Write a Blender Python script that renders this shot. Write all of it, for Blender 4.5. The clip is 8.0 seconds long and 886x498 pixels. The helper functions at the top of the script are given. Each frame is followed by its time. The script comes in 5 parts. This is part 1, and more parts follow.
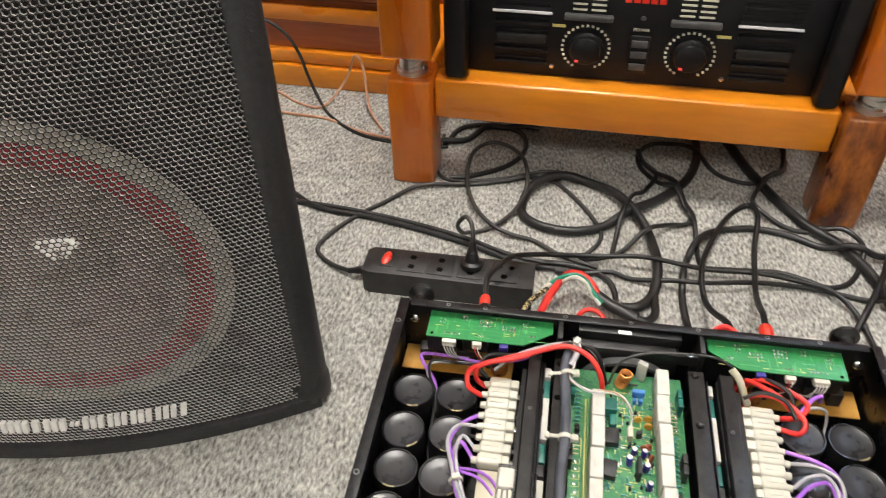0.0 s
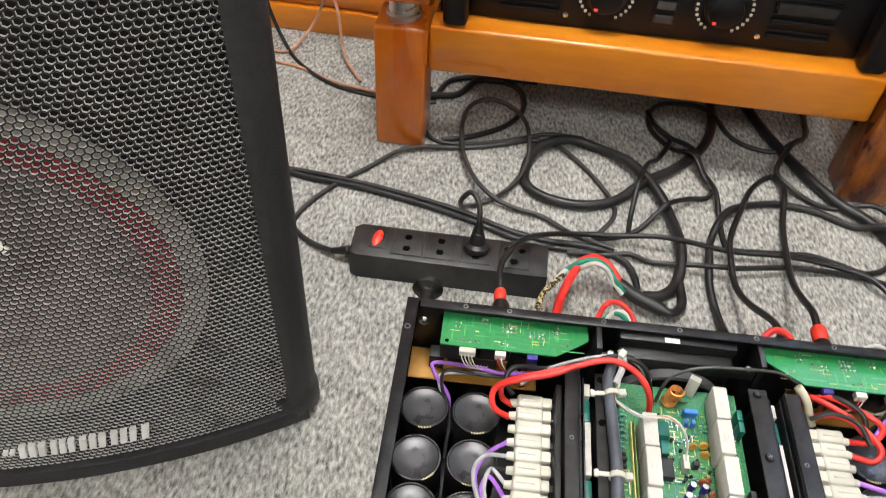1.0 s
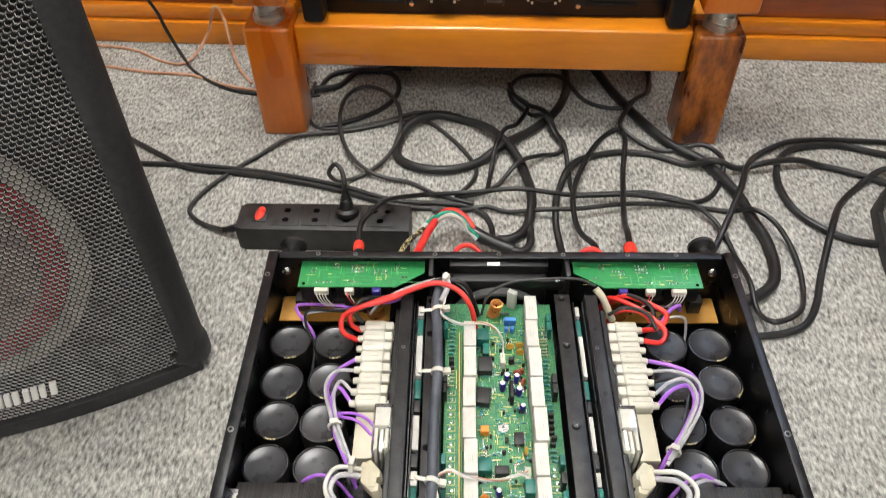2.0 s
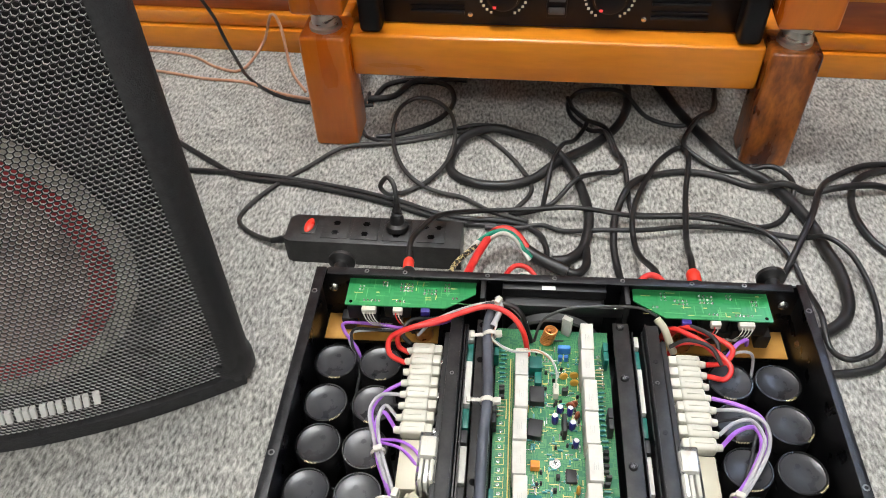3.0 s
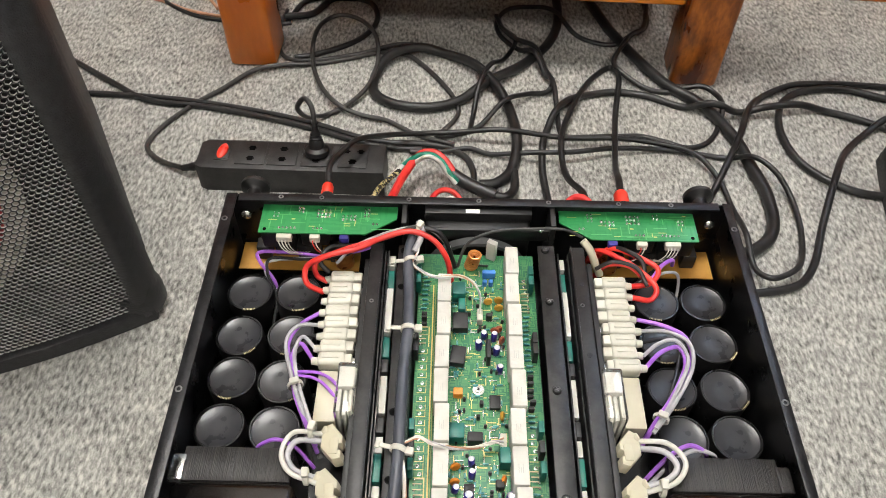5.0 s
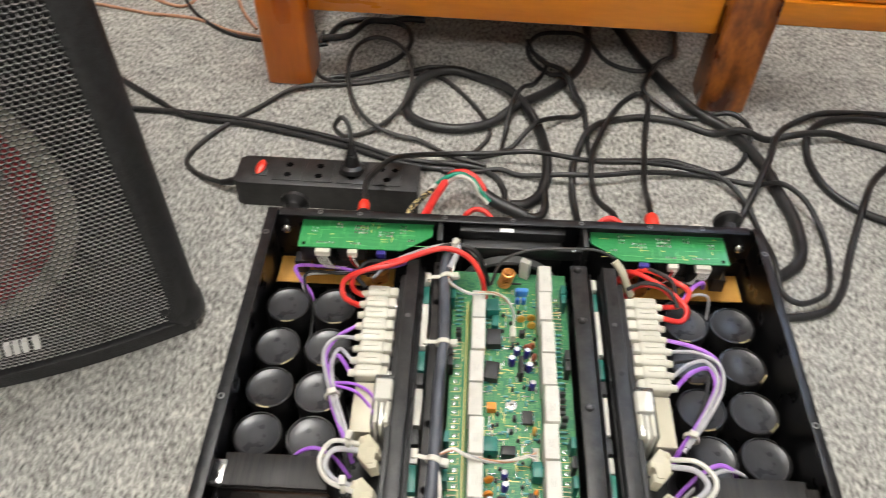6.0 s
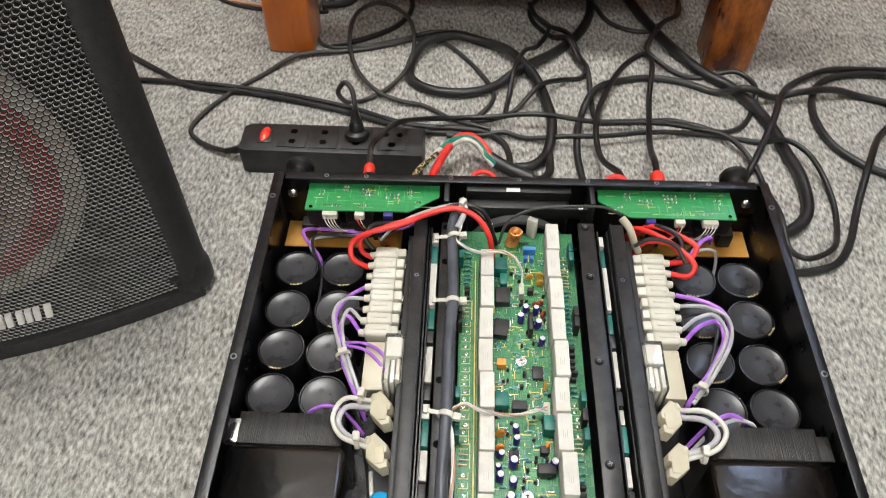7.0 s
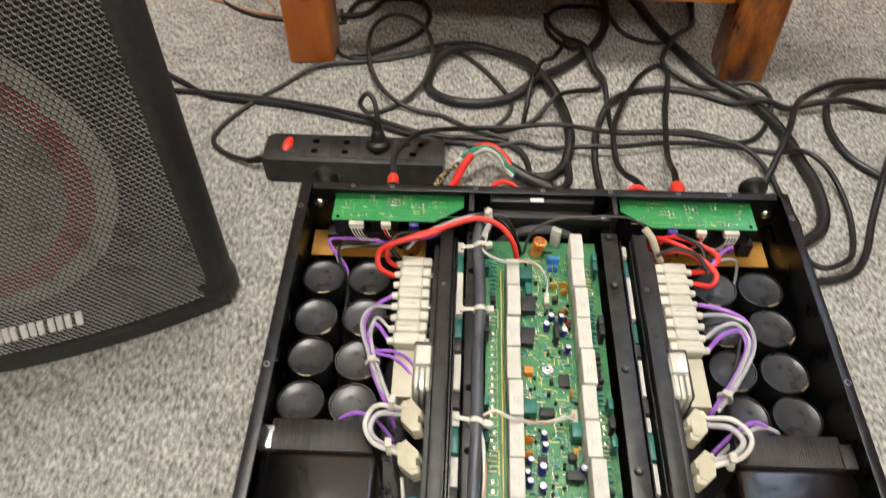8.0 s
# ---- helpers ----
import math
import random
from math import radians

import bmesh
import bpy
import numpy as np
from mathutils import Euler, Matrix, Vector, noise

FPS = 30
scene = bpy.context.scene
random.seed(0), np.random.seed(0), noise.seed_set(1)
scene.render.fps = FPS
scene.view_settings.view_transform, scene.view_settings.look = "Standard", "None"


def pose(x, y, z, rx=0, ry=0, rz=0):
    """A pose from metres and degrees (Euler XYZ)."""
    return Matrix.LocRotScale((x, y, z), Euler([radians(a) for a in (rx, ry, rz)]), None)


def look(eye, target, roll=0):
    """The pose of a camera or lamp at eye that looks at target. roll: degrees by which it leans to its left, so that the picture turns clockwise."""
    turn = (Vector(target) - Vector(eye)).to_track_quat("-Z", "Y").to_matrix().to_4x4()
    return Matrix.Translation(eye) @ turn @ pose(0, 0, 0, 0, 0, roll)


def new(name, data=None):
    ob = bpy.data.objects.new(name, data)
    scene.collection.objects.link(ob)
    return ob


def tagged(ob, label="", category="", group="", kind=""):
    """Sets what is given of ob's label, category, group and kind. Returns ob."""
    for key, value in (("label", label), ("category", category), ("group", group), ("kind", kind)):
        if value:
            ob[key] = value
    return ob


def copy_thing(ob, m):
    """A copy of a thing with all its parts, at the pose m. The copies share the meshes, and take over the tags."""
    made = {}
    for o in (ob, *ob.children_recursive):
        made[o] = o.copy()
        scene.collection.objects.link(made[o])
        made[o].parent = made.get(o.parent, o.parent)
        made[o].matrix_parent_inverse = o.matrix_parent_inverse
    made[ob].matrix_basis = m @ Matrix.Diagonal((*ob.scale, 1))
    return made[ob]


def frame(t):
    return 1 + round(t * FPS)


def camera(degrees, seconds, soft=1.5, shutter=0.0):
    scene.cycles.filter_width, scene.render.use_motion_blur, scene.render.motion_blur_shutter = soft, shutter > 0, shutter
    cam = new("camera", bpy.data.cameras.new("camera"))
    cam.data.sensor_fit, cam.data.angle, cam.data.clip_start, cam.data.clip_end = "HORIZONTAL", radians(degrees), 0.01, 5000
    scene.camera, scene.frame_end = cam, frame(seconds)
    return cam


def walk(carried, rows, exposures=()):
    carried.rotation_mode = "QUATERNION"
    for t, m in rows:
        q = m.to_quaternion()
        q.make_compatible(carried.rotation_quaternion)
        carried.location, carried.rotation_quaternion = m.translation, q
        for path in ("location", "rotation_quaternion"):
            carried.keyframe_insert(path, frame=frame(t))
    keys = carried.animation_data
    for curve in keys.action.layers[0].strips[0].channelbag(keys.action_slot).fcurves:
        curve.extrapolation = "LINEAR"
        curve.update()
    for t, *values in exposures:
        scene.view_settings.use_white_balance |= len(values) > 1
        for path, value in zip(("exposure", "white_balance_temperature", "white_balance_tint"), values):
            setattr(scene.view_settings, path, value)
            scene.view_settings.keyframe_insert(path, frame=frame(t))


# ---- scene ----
cam = camera(60.3, 8.0, soft=0.9, shutter=0.4)
PATH = [
    (0, (-0.0846, -0.4973, 0.6479), (-0.2827, 0.5958, -0.36), -1.58),
    (0.3, (-0.1029, -0.4807, 0.6533), (-0.3043, 0.6038, -0.3632), -0.84),
    (0.5, (-0.1042, -0.4669, 0.6403), (-0.2757, 0.6119, -0.3877), 0.02),
    (0.8, (-0.1445, -0.4114, 0.6099), (-0.2417, 0.6345, -0.461), 2.70),
    (1, (-0.1657, -0.3887, 0.5988), (-0.2333, 0.6331, -0.4972), 3.45),
    (1.2, (-0.1596, -0.3991, 0.6035), (-0.2183, 0.6098, -0.5049), 2.60),
    (1.5, (-0.0996, -0.448, 0.6238), (-0.1535, 0.5601, -0.4856), 0.27),
    (1.7, (-0.0537, -0.4787, 0.6298), (-0.0924, 0.5379, -0.4725), -0.58),
    (2, (-0.0371, -0.4957, 0.6426), (-0.0693, 0.5417, -0.4403), -1.08),
    (2.2, (-0.0378, -0.4872, 0.6453), (-0.0941, 0.565, -0.4222), -1.60),
    (3.3, (-0.0447, -0.4635, 0.6234), (-0.1726, 0.5719, -0.4544), -2.84),
    (3.5, (-0.0417, -0.4597, 0.6172), (-0.147, 0.559, -0.4787), -2.37),
    (3.7, (-0.0386, -0.4689, 0.6059), (-0.1295, 0.5303, -0.5092), -1.72),
    (4, (-0.0273, -0.4802, 0.6011), (-0.1171, 0.4922, -0.5375), -1.27),
    (4.2, (-0.034, -0.4776, 0.5995), (-0.1235, 0.4833, -0.5488), -1.33),
    (4.5, (-0.0333, -0.4576, 0.6079), (-0.0905, 0.4929, -0.5511), -0.86),
    (4.7, (-0.0283, -0.4481, 0.5997), (-0.0399, 0.5022, -0.5609), 0.64),
    (5.8, (-0.0303, -0.4709, 0.613), (-0.0289, 0.5051, -0.526), 1.42),
    (6, (-0.0448, -0.4651, 0.6115), (-0.0796, 0.5175, -0.5214), 1.08),
    (6.3, (-0.0579, -0.469, 0.6026), (-0.1256, 0.5065, -0.5348), 0.66),
    (6.5, (-0.0508, -0.4735, 0.6054), (-0.1224, 0.4957, -0.5372), 0.51),
    (6.7, (-0.0461, -0.4756, 0.6056), (-0.1072, 0.4868, -0.5434), 0.29),
    (7, (-0.0477, -0.477, 0.6036), (-0.0873, 0.4703, -0.5588), -0.36),
    (7.2, (-0.0511, -0.4723, 0.5966), (-0.0779, 0.4592, -0.5788), -0.57),
    (7.5, (-0.0544, -0.4743, 0.5933), (-0.0687, 0.4393, -0.5963), -0.15),
    (7.7, (-0.06, -0.4816, 0.5998), (-0.0785, 0.4338, -0.5884), 0.13),
    (8, (-0.0688, -0.4823, 0.6137), (-0.1104, 0.4741, -0.5411), -0.32),
]
EXPOSURE = [
    (0.0, 0.03, 6850, 11), (1.0, 0.03, 6500, 10), (2.0, -0.02, 6600, 10), (3.5, -0.06, 6250, 10), (4.0, -0.1, 6300, 10),
    (4.5, -0.1, 6600, 10), (6.0, -0.1, 6700, 10), (7.0, -0.16, 6550, 10), (7.5, -0.18, 6850, 9), (8.0, -0.17, 7050, 10),
]
walk(cam, [(t, look(eye, target, roll)) for t, eye, target, roll in PATH], EXPOSURE)

# ---- light: a closed white room under three ceiling panels ----
world = bpy.data.worlds.new("world")
scene.world = world
world.use_nodes = True
world.node_tree.nodes["Background"].inputs[0].default_value = (0.9, 0.95, 1.0, 1)
world.node_tree.nodes["Background"].inputs[1].default_value = 0.05
LAMP_POWER, LAMP_POWER_SOUTH = 52.0, 27.0
LAMPS = [(-0.2, 0.2), (-0.9, -2.2), (0.9, -2.2)]


# ---- materials ----
def surface(name, dark, light, scale=60.0, rough=0.5, metal=0.0, bump=0.0, bump_scale=300.0, stretch=(1, 1, 1), coat=0.0,
            rough_var=0.12, detail=6.0, vary=0.0, low=0.35, high=0.65, spec=0.5, transmission=0.0, fine=0.0):
    """Two colours mixed by noise, with uneven roughness, fine relief and an optional change from piece to piece."""
    m = bpy.data.materials.new(name)
    m.use_nodes = True
    nodes, links = m.node_tree.nodes, m.node_tree.links
    b = nodes["Principled BSDF"]
    co = nodes.new("ShaderNodeTexCoord")
    mp = nodes.new("ShaderNodeMapping")
    mp.inputs["Scale"].default_value = stretch
    links.new(co.outputs["Object"], mp.inputs["Vector"])
    n1 = nodes.new("ShaderNodeTexNoise")
    n1.inputs["Scale"].default_value = scale
    n1.inputs["Detail"].default_value = detail
    links.new(mp.outputs["Vector"], n1.inputs["Vector"])
    ramp = nodes.new("ShaderNodeValToRGB")
    ramp.color_ramp.elements[0].position, ramp.color_ramp.elements[1].position = low, high
    ramp.color_ramp.elements[0].color, ramp.color_ramp.elements[1].color = (*dark, 1), (*light, 1)
    links.new(n1.outputs["Fac"], ramp.inputs["Fac"])
    colour = ramp.outputs["Color"]
    if fine:
        n3 = nodes.new("ShaderNodeTexNoise")
        n3.inputs["Scale"].default_value = scale * 6
        links.new(mp.outputs["Vector"], n3.inputs["Vector"])
        r3 = nodes.new("ShaderNodeMapRange")
        r3.inputs["From Min"].default_value, r3.inputs["From Max"].default_value = 0.3, 0.7
        r3.inputs["To Min"].default_value, r3.inputs["To Max"].default_value = 1 - fine, 1 + fine
        links.new(n3.outputs["Fac"], r3.inputs["Value"])
        mul = nodes.new("ShaderNodeVectorMath")
        mul.operation = "SCALE"
        links.new(colour, mul.inputs[0])
        links.new(r3.outputs["Result"], mul.inputs["Scale"])
        colour = mul.outputs["Vector"]
    if vary:
        info = nodes.new("ShaderNodeObjectInfo")
        hs = nodes.new("ShaderNodeHueSaturation")
        mr = nodes.new("ShaderNodeMapRange")
        mr.inputs["To Min"].default_value, mr.inputs["To Max"].default_value = 1 - vary, 1 + vary
        links.new(info.outputs["Random"], mr.inputs["Value"])
        links.new(mr.outputs["Result"], hs.inputs["Value"])
        links.new(colour, hs.inputs["Color"])
        colour = hs.outputs["Color"]
    links.new(colour, b.inputs["Base Color"])
    n2 = nodes.new("ShaderNodeTexNoise")
    n2.inputs["Scale"].default_value = bump_scale
    n2.inputs["Detail"].default_value = 4
    links.new(mp.outputs["Vector"], n2.inputs["Vector"])
    rr = nodes.new("ShaderNodeMapRange")
    rr.inputs["To Min"].default_value, rr.inputs["To Max"].default_value = max(rough - rough_var, 0.02), min(rough + rough_var, 1)
    links.new(n1.outputs["Fac"], rr.inputs["Value"])
    links.new(rr.outputs["Result"], b.inputs["Roughness"])
    b.inputs["Metallic"].default_value = metal
    b.inputs["Coat Weight"].default_value = coat
    b.inputs["Coat Roughness"].default_value = 0.12
    b.inputs["Specular IOR Level"].default_value = spec
    b.inputs["Transmission Weight"].default_value = transmission
    if bump:
        bp = nodes.new("ShaderNodeBump")
        bp.inputs["Strength"].default_value = 1.0
        bp.inputs["Distance"].default_value = bump
        links.new(n2.outputs["Fac"], bp.inputs["Height"])
        links.new(bp.outputs["Normal"], b.inputs["Normal"])
    return m


def carpet_material():
    """Grey heather felt: short light and dark fibre streaks in two directions over broad soft blotches."""
    m = bpy.data.materials.new("carpet")
    m.use_nodes = True
    nodes, links = m.node_tree.nodes, m.node_tree.links
    b = nodes["Principled BSDF"]
    co = nodes.new("ShaderNodeTexCoord")
    facs = []
    for angle, scale, stretch, detail in ((78, 320.0, (1.0, 0.4, 1), 5.0), (112, 270.0, (1.0, 0.5, 1), 5.0), (0, 700.0, (1, 1, 1), 2.0), (0, 30.0, (1, 1, 1), 4.0)):
        mp = nodes.new("ShaderNodeMapping")
        mp.inputs["Rotation"].default_value = (0, 0, radians(angle - 90))
        mp.inputs["Scale"].default_value = stretch
        n = nodes.new("ShaderNodeTexNoise")
        n.inputs["Scale"].default_value, n.inputs["Detail"].default_value = scale, detail
        links.new(co.outputs["Object"], mp.inputs["Vector"])
        links.new(mp.outputs["Vector"], n.inputs["Vector"])
        facs.append(n.outputs["Fac"])
    total = None
    for fac, weight in zip(facs, (0.37, 0.35, 0.14, 0.14)):
        mu = nodes.new("ShaderNodeMath")
        mu.operation = "MULTIPLY_ADD"
        mu.inputs[1].default_value = weight
        links.new(fac, mu.inputs[0])
        if total is None:
            mu.inputs[2].default_value = 0.0
        else:
            links.new(total, mu.inputs[2])
        total = mu.outputs[0]
    ramp = nodes.new("ShaderNodeValToRGB")
    e = ramp.color_ramp.elements
    e[0].position, e[0].color = 0.39, (0.118, 0.115, 0.106, 1)
    e[1].position, e[1].color = 0.605, (0.59, 0.574, 0.525, 1)
    mid = e.new(0.5)
    mid.color = (0.338, 0.33, 0.303, 1)
    links.new(total, ramp.inputs["Fac"])
    links.new(ramp.outputs["Color"], b.inputs["Base Color"])
    b.inputs["Roughness"].default_value = 0.95
    b.inputs["Specular IOR Level"].default_value = 0.15
    bp = nodes.new("ShaderNodeBump")
    bp.inputs["Distance"].default_value = 0.0022
    links.new(total, bp.inputs["Height"])
    links.new(bp.outputs["Normal"], b.inputs["Normal"])
    return m


def board_material(name, dark, light, line):
    """Lacquered circuit board: copper traces under green mask as right-angled lighter lines."""
    m = bpy.data.materials.new(name)
    m.use_nodes = True
    nodes, links = m.node_tree.nodes, m.node_tree.links
    b = nodes["Principled BSDF"]
    co = nodes.new("ShaderNodeTexCoord")
    v = nodes.new("ShaderNodeTexVoronoi")
    v.distance = "CHEBYCHEV"
    v.feature = "F2"
    v.inputs["Scale"].default_value = line
    v.inputs["Randomness"].default_value = 0.9
    links.new(co.outputs["Object"], v.inputs["Vector"])
    w = nodes.new("ShaderNodeMath")
    w.operation = "PINGPONG"
    w.inputs[1].default_value = 0.11
    links.new(v.outputs["Distance"], w.inputs[0])
    ramp = nodes.new("ShaderNodeValToRGB")
    ramp.color_ramp.elements[0].position, ramp.color_ramp.elements[0].color = 0.035, (*dark, 1)
    ramp.color_ramp.elements[1].position, ramp.color_ramp.elements[1].color = 0.055, (*light, 1)
    links.new(w.outputs[0], ramp.inputs["Fac"])
    n = nodes.new("ShaderNodeTexNoise")
    n.inputs["Scale"].default_value = 45
    links.new(co.outputs["Object"], n.inputs["Vector"])
    mix = nodes.new("ShaderNodeMix")
    mix.data_type = "RGBA"
    links.new(n.outputs["Fac"], mix.inputs["Factor"])
    mix.inputs[6].default_value = (*dark, 1)
    links.new(ramp.outputs["Color"], mix.inputs[7])
    links.new(mix.outputs[2], b.inputs["Base Color"])
    b.inputs["Roughness"].default_value = 0.32
    bp = nodes.new("ShaderNodeBump")
    bp.inputs["Distance"].default_value = 0.0002
    links.new(ramp.outputs["Color"], bp.inputs["Height"])
    links.new(bp.outputs["Normal"], b.inputs["Normal"])
    return m


def clear_material(name, tint):
    m = surface(name, tint, tint, rough=0.05, rough_var=0.02, transmission=0.93)
    return m


def glow_material(name, colour, strength):
    m = bpy.data.materials.new(name)
    m.use_nodes = True
    b = m.node_tree.nodes["Principled BSDF"]
    b.inputs["Base Color"].default_value = (*colour, 1)
    b.inputs["Emission Color"].default_value = (*colour, 1)
    b.inputs["Emission Strength"].default_value = strength
    return m


CARPET = carpet_material()
PLASTER = surface("plaster", (0.72, 0.71, 0.68), (0.8, 0.79, 0.77), 8, 0.9, bump=0.0006, bump_scale=120)
TEAK = surface("teak", (0.6, 0.17, 0.008), (0.76, 0.265, 0.014), 9, 0.3, stretch=(0.5, 2.6, 2.6), coat=0.5, bump=0.0001, bump_scale=220, fine=0.05)
TEAK_POST = surface("teak_post", (0.58, 0.12, 0.005), (0.74, 0.2, 0.010), 10, 0.3, stretch=(2.4, 2.4, 0.6), coat=0.5, bump=0.0001, bump_scale=220, fine=0.04)
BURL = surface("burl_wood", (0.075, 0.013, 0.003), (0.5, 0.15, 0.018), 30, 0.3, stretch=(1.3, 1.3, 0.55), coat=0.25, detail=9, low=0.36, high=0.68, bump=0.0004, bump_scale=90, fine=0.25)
RED_WOOD = surface("red_wood", (0.28, 0.055, 0.01), (0.46, 0.125, 0.022), 12, 0.38, stretch=(0.3, 3, 3), coat=0.2, fine=0.12)
CABINET_BLACK = surface("black_texture_paint", (0.012, 0.012, 0.013), (0.026, 0.026, 0.028), 160, 0.5, bump=0.0007, bump_scale=700)
GRILLE_GREY = surface("grille_metal", (0.02, 0.0195, 0.0195), (0.027, 0.0265, 0.026), 40, 0.36, metal=0.1, rough_var=0.03, fine=0.05)
# pale hole walls: the highlight on the rims is put into the colour
GRILLE_GLINT = surface("hole_edge_glint", (0.62, 0.6, 0.58), (0.7, 0.68, 0.66), 40, 0.3, metal=0.2)
EMBLEM = surface("white_emblem", (0.85, 0.84, 0.8), (0.92, 0.91, 0.87), 60, 0.3)
CONE_GREY = surface("paper_cone", (0.25, 0.195, 0.165), (0.3, 0.24, 0.205), 30, 0.75, bump=0.0006, bump_scale=400)
SURROUND_RED = surface("red_surround", (0.34, 0.02, 0.03), (0.43, 0.04, 0.045), 70, 0.6)
RIM_GREY = surface("basket_rim", (0.4, 0.38, 0.32), (0.5, 0.48, 0.41), 60, 0.6)
BAFFLE = surface("dark_baffle", (0.008, 0.008, 0.008), (0.016, 0.016, 0.016), 50, 0.8)
BADGE = surface("pale_badge", (0.8, 0.79, 0.77), (0.88, 0.87, 0.85), 90, 0.35)
CHASSIS = surface("black_enamel", (0.0035, 0.0035, 0.004), (0.009, 0.009, 0.01), 45, 0.3, bump=0.00015, bump_scale=900, fine=0.2, spec=0.35)
CHASSIS_EDGE = surface("worn_enamel_lip", (0.006, 0.006, 0.007), (0.024, 0.024, 0.026), 110, 0.34, low=0.42, high=0.8, bump=0.0002, bump_scale=500, spec=0.35)
ANODISED = surface("black_anodised", (0.014, 0.014, 0.0145), (0.034, 0.033, 0.032), 70, 0.42, metal=0.3, fine=0.2)
CAP_SLEEVE = surface("black_sleeve", (0.004, 0.004, 0.0045), (0.01, 0.0095, 0.0095), 60, 0.3)
CAP_TOP = surface("dull_cap_top", (0.024, 0.024, 0.027), (0.044, 0.044, 0.046), 70, 0.3, vary=0.3, bump=0.00004, bump_scale=260)
GOLD_PRINT = surface("gold_print", (0.5, 0.41, 0.2), (0.66, 0.57, 0.33), 80, 0.5)
NYLON = surface("cream_nylon", (0.56, 0.54, 0.45), (0.63, 0.61, 0.52), 40, 0.36, vary=0.05)
NYLON_OLD = surface("yellowed_nylon", (0.5, 0.46, 0.33), (0.57, 0.53, 0.4), 30, 0.4, vary=0.06)
CERAMIC = surface("white_ceramic", (0.55, 0.535, 0.475), (0.62, 0.605, 0.545), 90, 0.6, vary=0.05, bump=0.0002, bump_scale=500)
MARK_GREY = surface("grey_print", (0.4, 0.39, 0.36), (0.5, 0.49, 0.45), 100, 0.6)
BOARD = board_material("green_board", (0.022, 0.17, 0.078), (0.11, 0.34, 0.11), 150.0)
BOARD_TRACE = board_material("green_solder_board", (0.022, 0.235, 0.07), (0.042, 0.3, 0.09), 60.0)
BOARD_TAN = surface("tan_board", (0.46, 0.22, 0.04), (0.6, 0.32, 0.07), 40, 0.45)
SILK = surface("yellow_silkscreen", (0.58, 0.49, 0.13), (0.72, 0.62, 0.22), 80, 0.5)
SOLDER = surface("solder", (0.6, 0.6, 0.58), (0.8, 0.8, 0.78), 200, 0.25, metal=0.9)
STEEL = surface("bright_steel", (0.55, 0.54, 0.52), (0.72, 0.71, 0.68), 90, 0.25, metal=0.95)
NICKEL = surface("satin_nickel", (0.58, 0.55, 0.49), (0.75, 0.72, 0.66), 40, 0.3, metal=0.9, stretch=(1, 1, 8))
COPPER = surface("copper_wire", (0.62, 0.22, 0.05), (0.85, 0.38, 0.12), 120, 0.3, metal=0.7)
RUBBER = surface("black_rubber", (0.008, 0.008, 0.0085), (0.02, 0.0195, 0.019), 60, 0.42, fine=0.15)
RUBBER_GREY = surface("dark_grey_rubber", (0.024, 0.023, 0.022), (0.045, 0.043, 0.04), 60, 0.45, fine=0.15)
SLEEVE_BLUE = surface("shrink_sleeve", (0.045, 0.049, 0.06), (0.09, 0.096, 0.115), 40, 0.35)
PLASTIC = surface("black_plastic", (0.007, 0.007, 0.007), (0.016, 0.0155, 0.0155), 70, 0.42, bump=0.00015, bump_scale=700, fine=0.15)
STRIP_PLASTIC = surface("worn_black_plastic", (0.014, 0.0133, 0.0133), (0.029, 0.028, 0.027), 70, 0.4, bump=0.0002, bump_scale=600, fine=0.15)
DAYLIGHT = glow_material("daylight", (0.66, 0.79, 1.0), 6.0)
PANE = surface("window_glass", (0.95, 0.97, 1.0), (1.0, 1.0, 1.0), rough=0.02, rough_var=0.01, transmission=1.0)
PLASTIC_DARK = surface("dark_socket", (0.001, 0.001, 0.001), (0.002, 0.002, 0.002), 70, 0.8, spec=0.05)
RED = surface("red_pvc", (0.62, 0.02, 0.02), (0.8, 0.05, 0.035), 80, 0.38)
RED_CAP = surface("red_boot", (0.7, 0.025, 0.012), (0.85, 0.06, 0.03), 80, 0.45)
PURPLE = surface("purple_pvc", (0.30, 0.09, 0.52), (0.44, 0.17, 0.68), 80, 0.4)
GREY_PVC = surface("grey_pvc", (0.36, 0.35, 0.36), (0.5, 0.49, 0.5), 80, 0.45)
WHITE_PVC = surface("white_pvc", (0.56, 0.54, 0.47), (0.68, 0.66, 0.6), 80, 0.45)
GREEN_PVC = surface("green_pvc", (0.01, 0.2, 0.12), (0.02, 0.3, 0.19), 80, 0.45)
BROWN_PVC = surface("copper_speaker_wire", (0.42, 0.2, 0.11), (0.58, 0.32, 0.2), 80, 0.4)
TIE = surface("cable_tie_nylon", (0.52, 0.5, 0.42), (0.64, 0.62, 0.55), 90, 0.45)
BLUE = surface("blue_film", (0.03, 0.16, 0.5), (0.06, 0.26, 0.66), 90, 0.4)
VIOLET = surface("violet_can", (0.02, 0.012, 0.16), (0.045, 0.03, 0.28), 60, 0.3)
CAN_TOP = surface("aluminium_top", (0.6, 0.6, 0.64), (0.75, 0.75, 0.78), 90, 0.3, metal=0.6)
TEAL = surface("teal_moulding", (0.004, 0.11, 0.085), (0.01, 0.17, 0.13), 70, 0.4)
BROWN = surface("brown_disc", (0.3, 0.07, 0.03), (0.42, 0.12, 0.05), 70, 0.4)
AMBER = surface("amber_film", (0.5, 0.27, 0.03), (0.65, 0.38, 0.07), 70, 0.4)
ORANGE = surface("orange_trimmer", (0.75, 0.24, 0.02), (0.85, 0.33, 0.04), 70, 0.4)
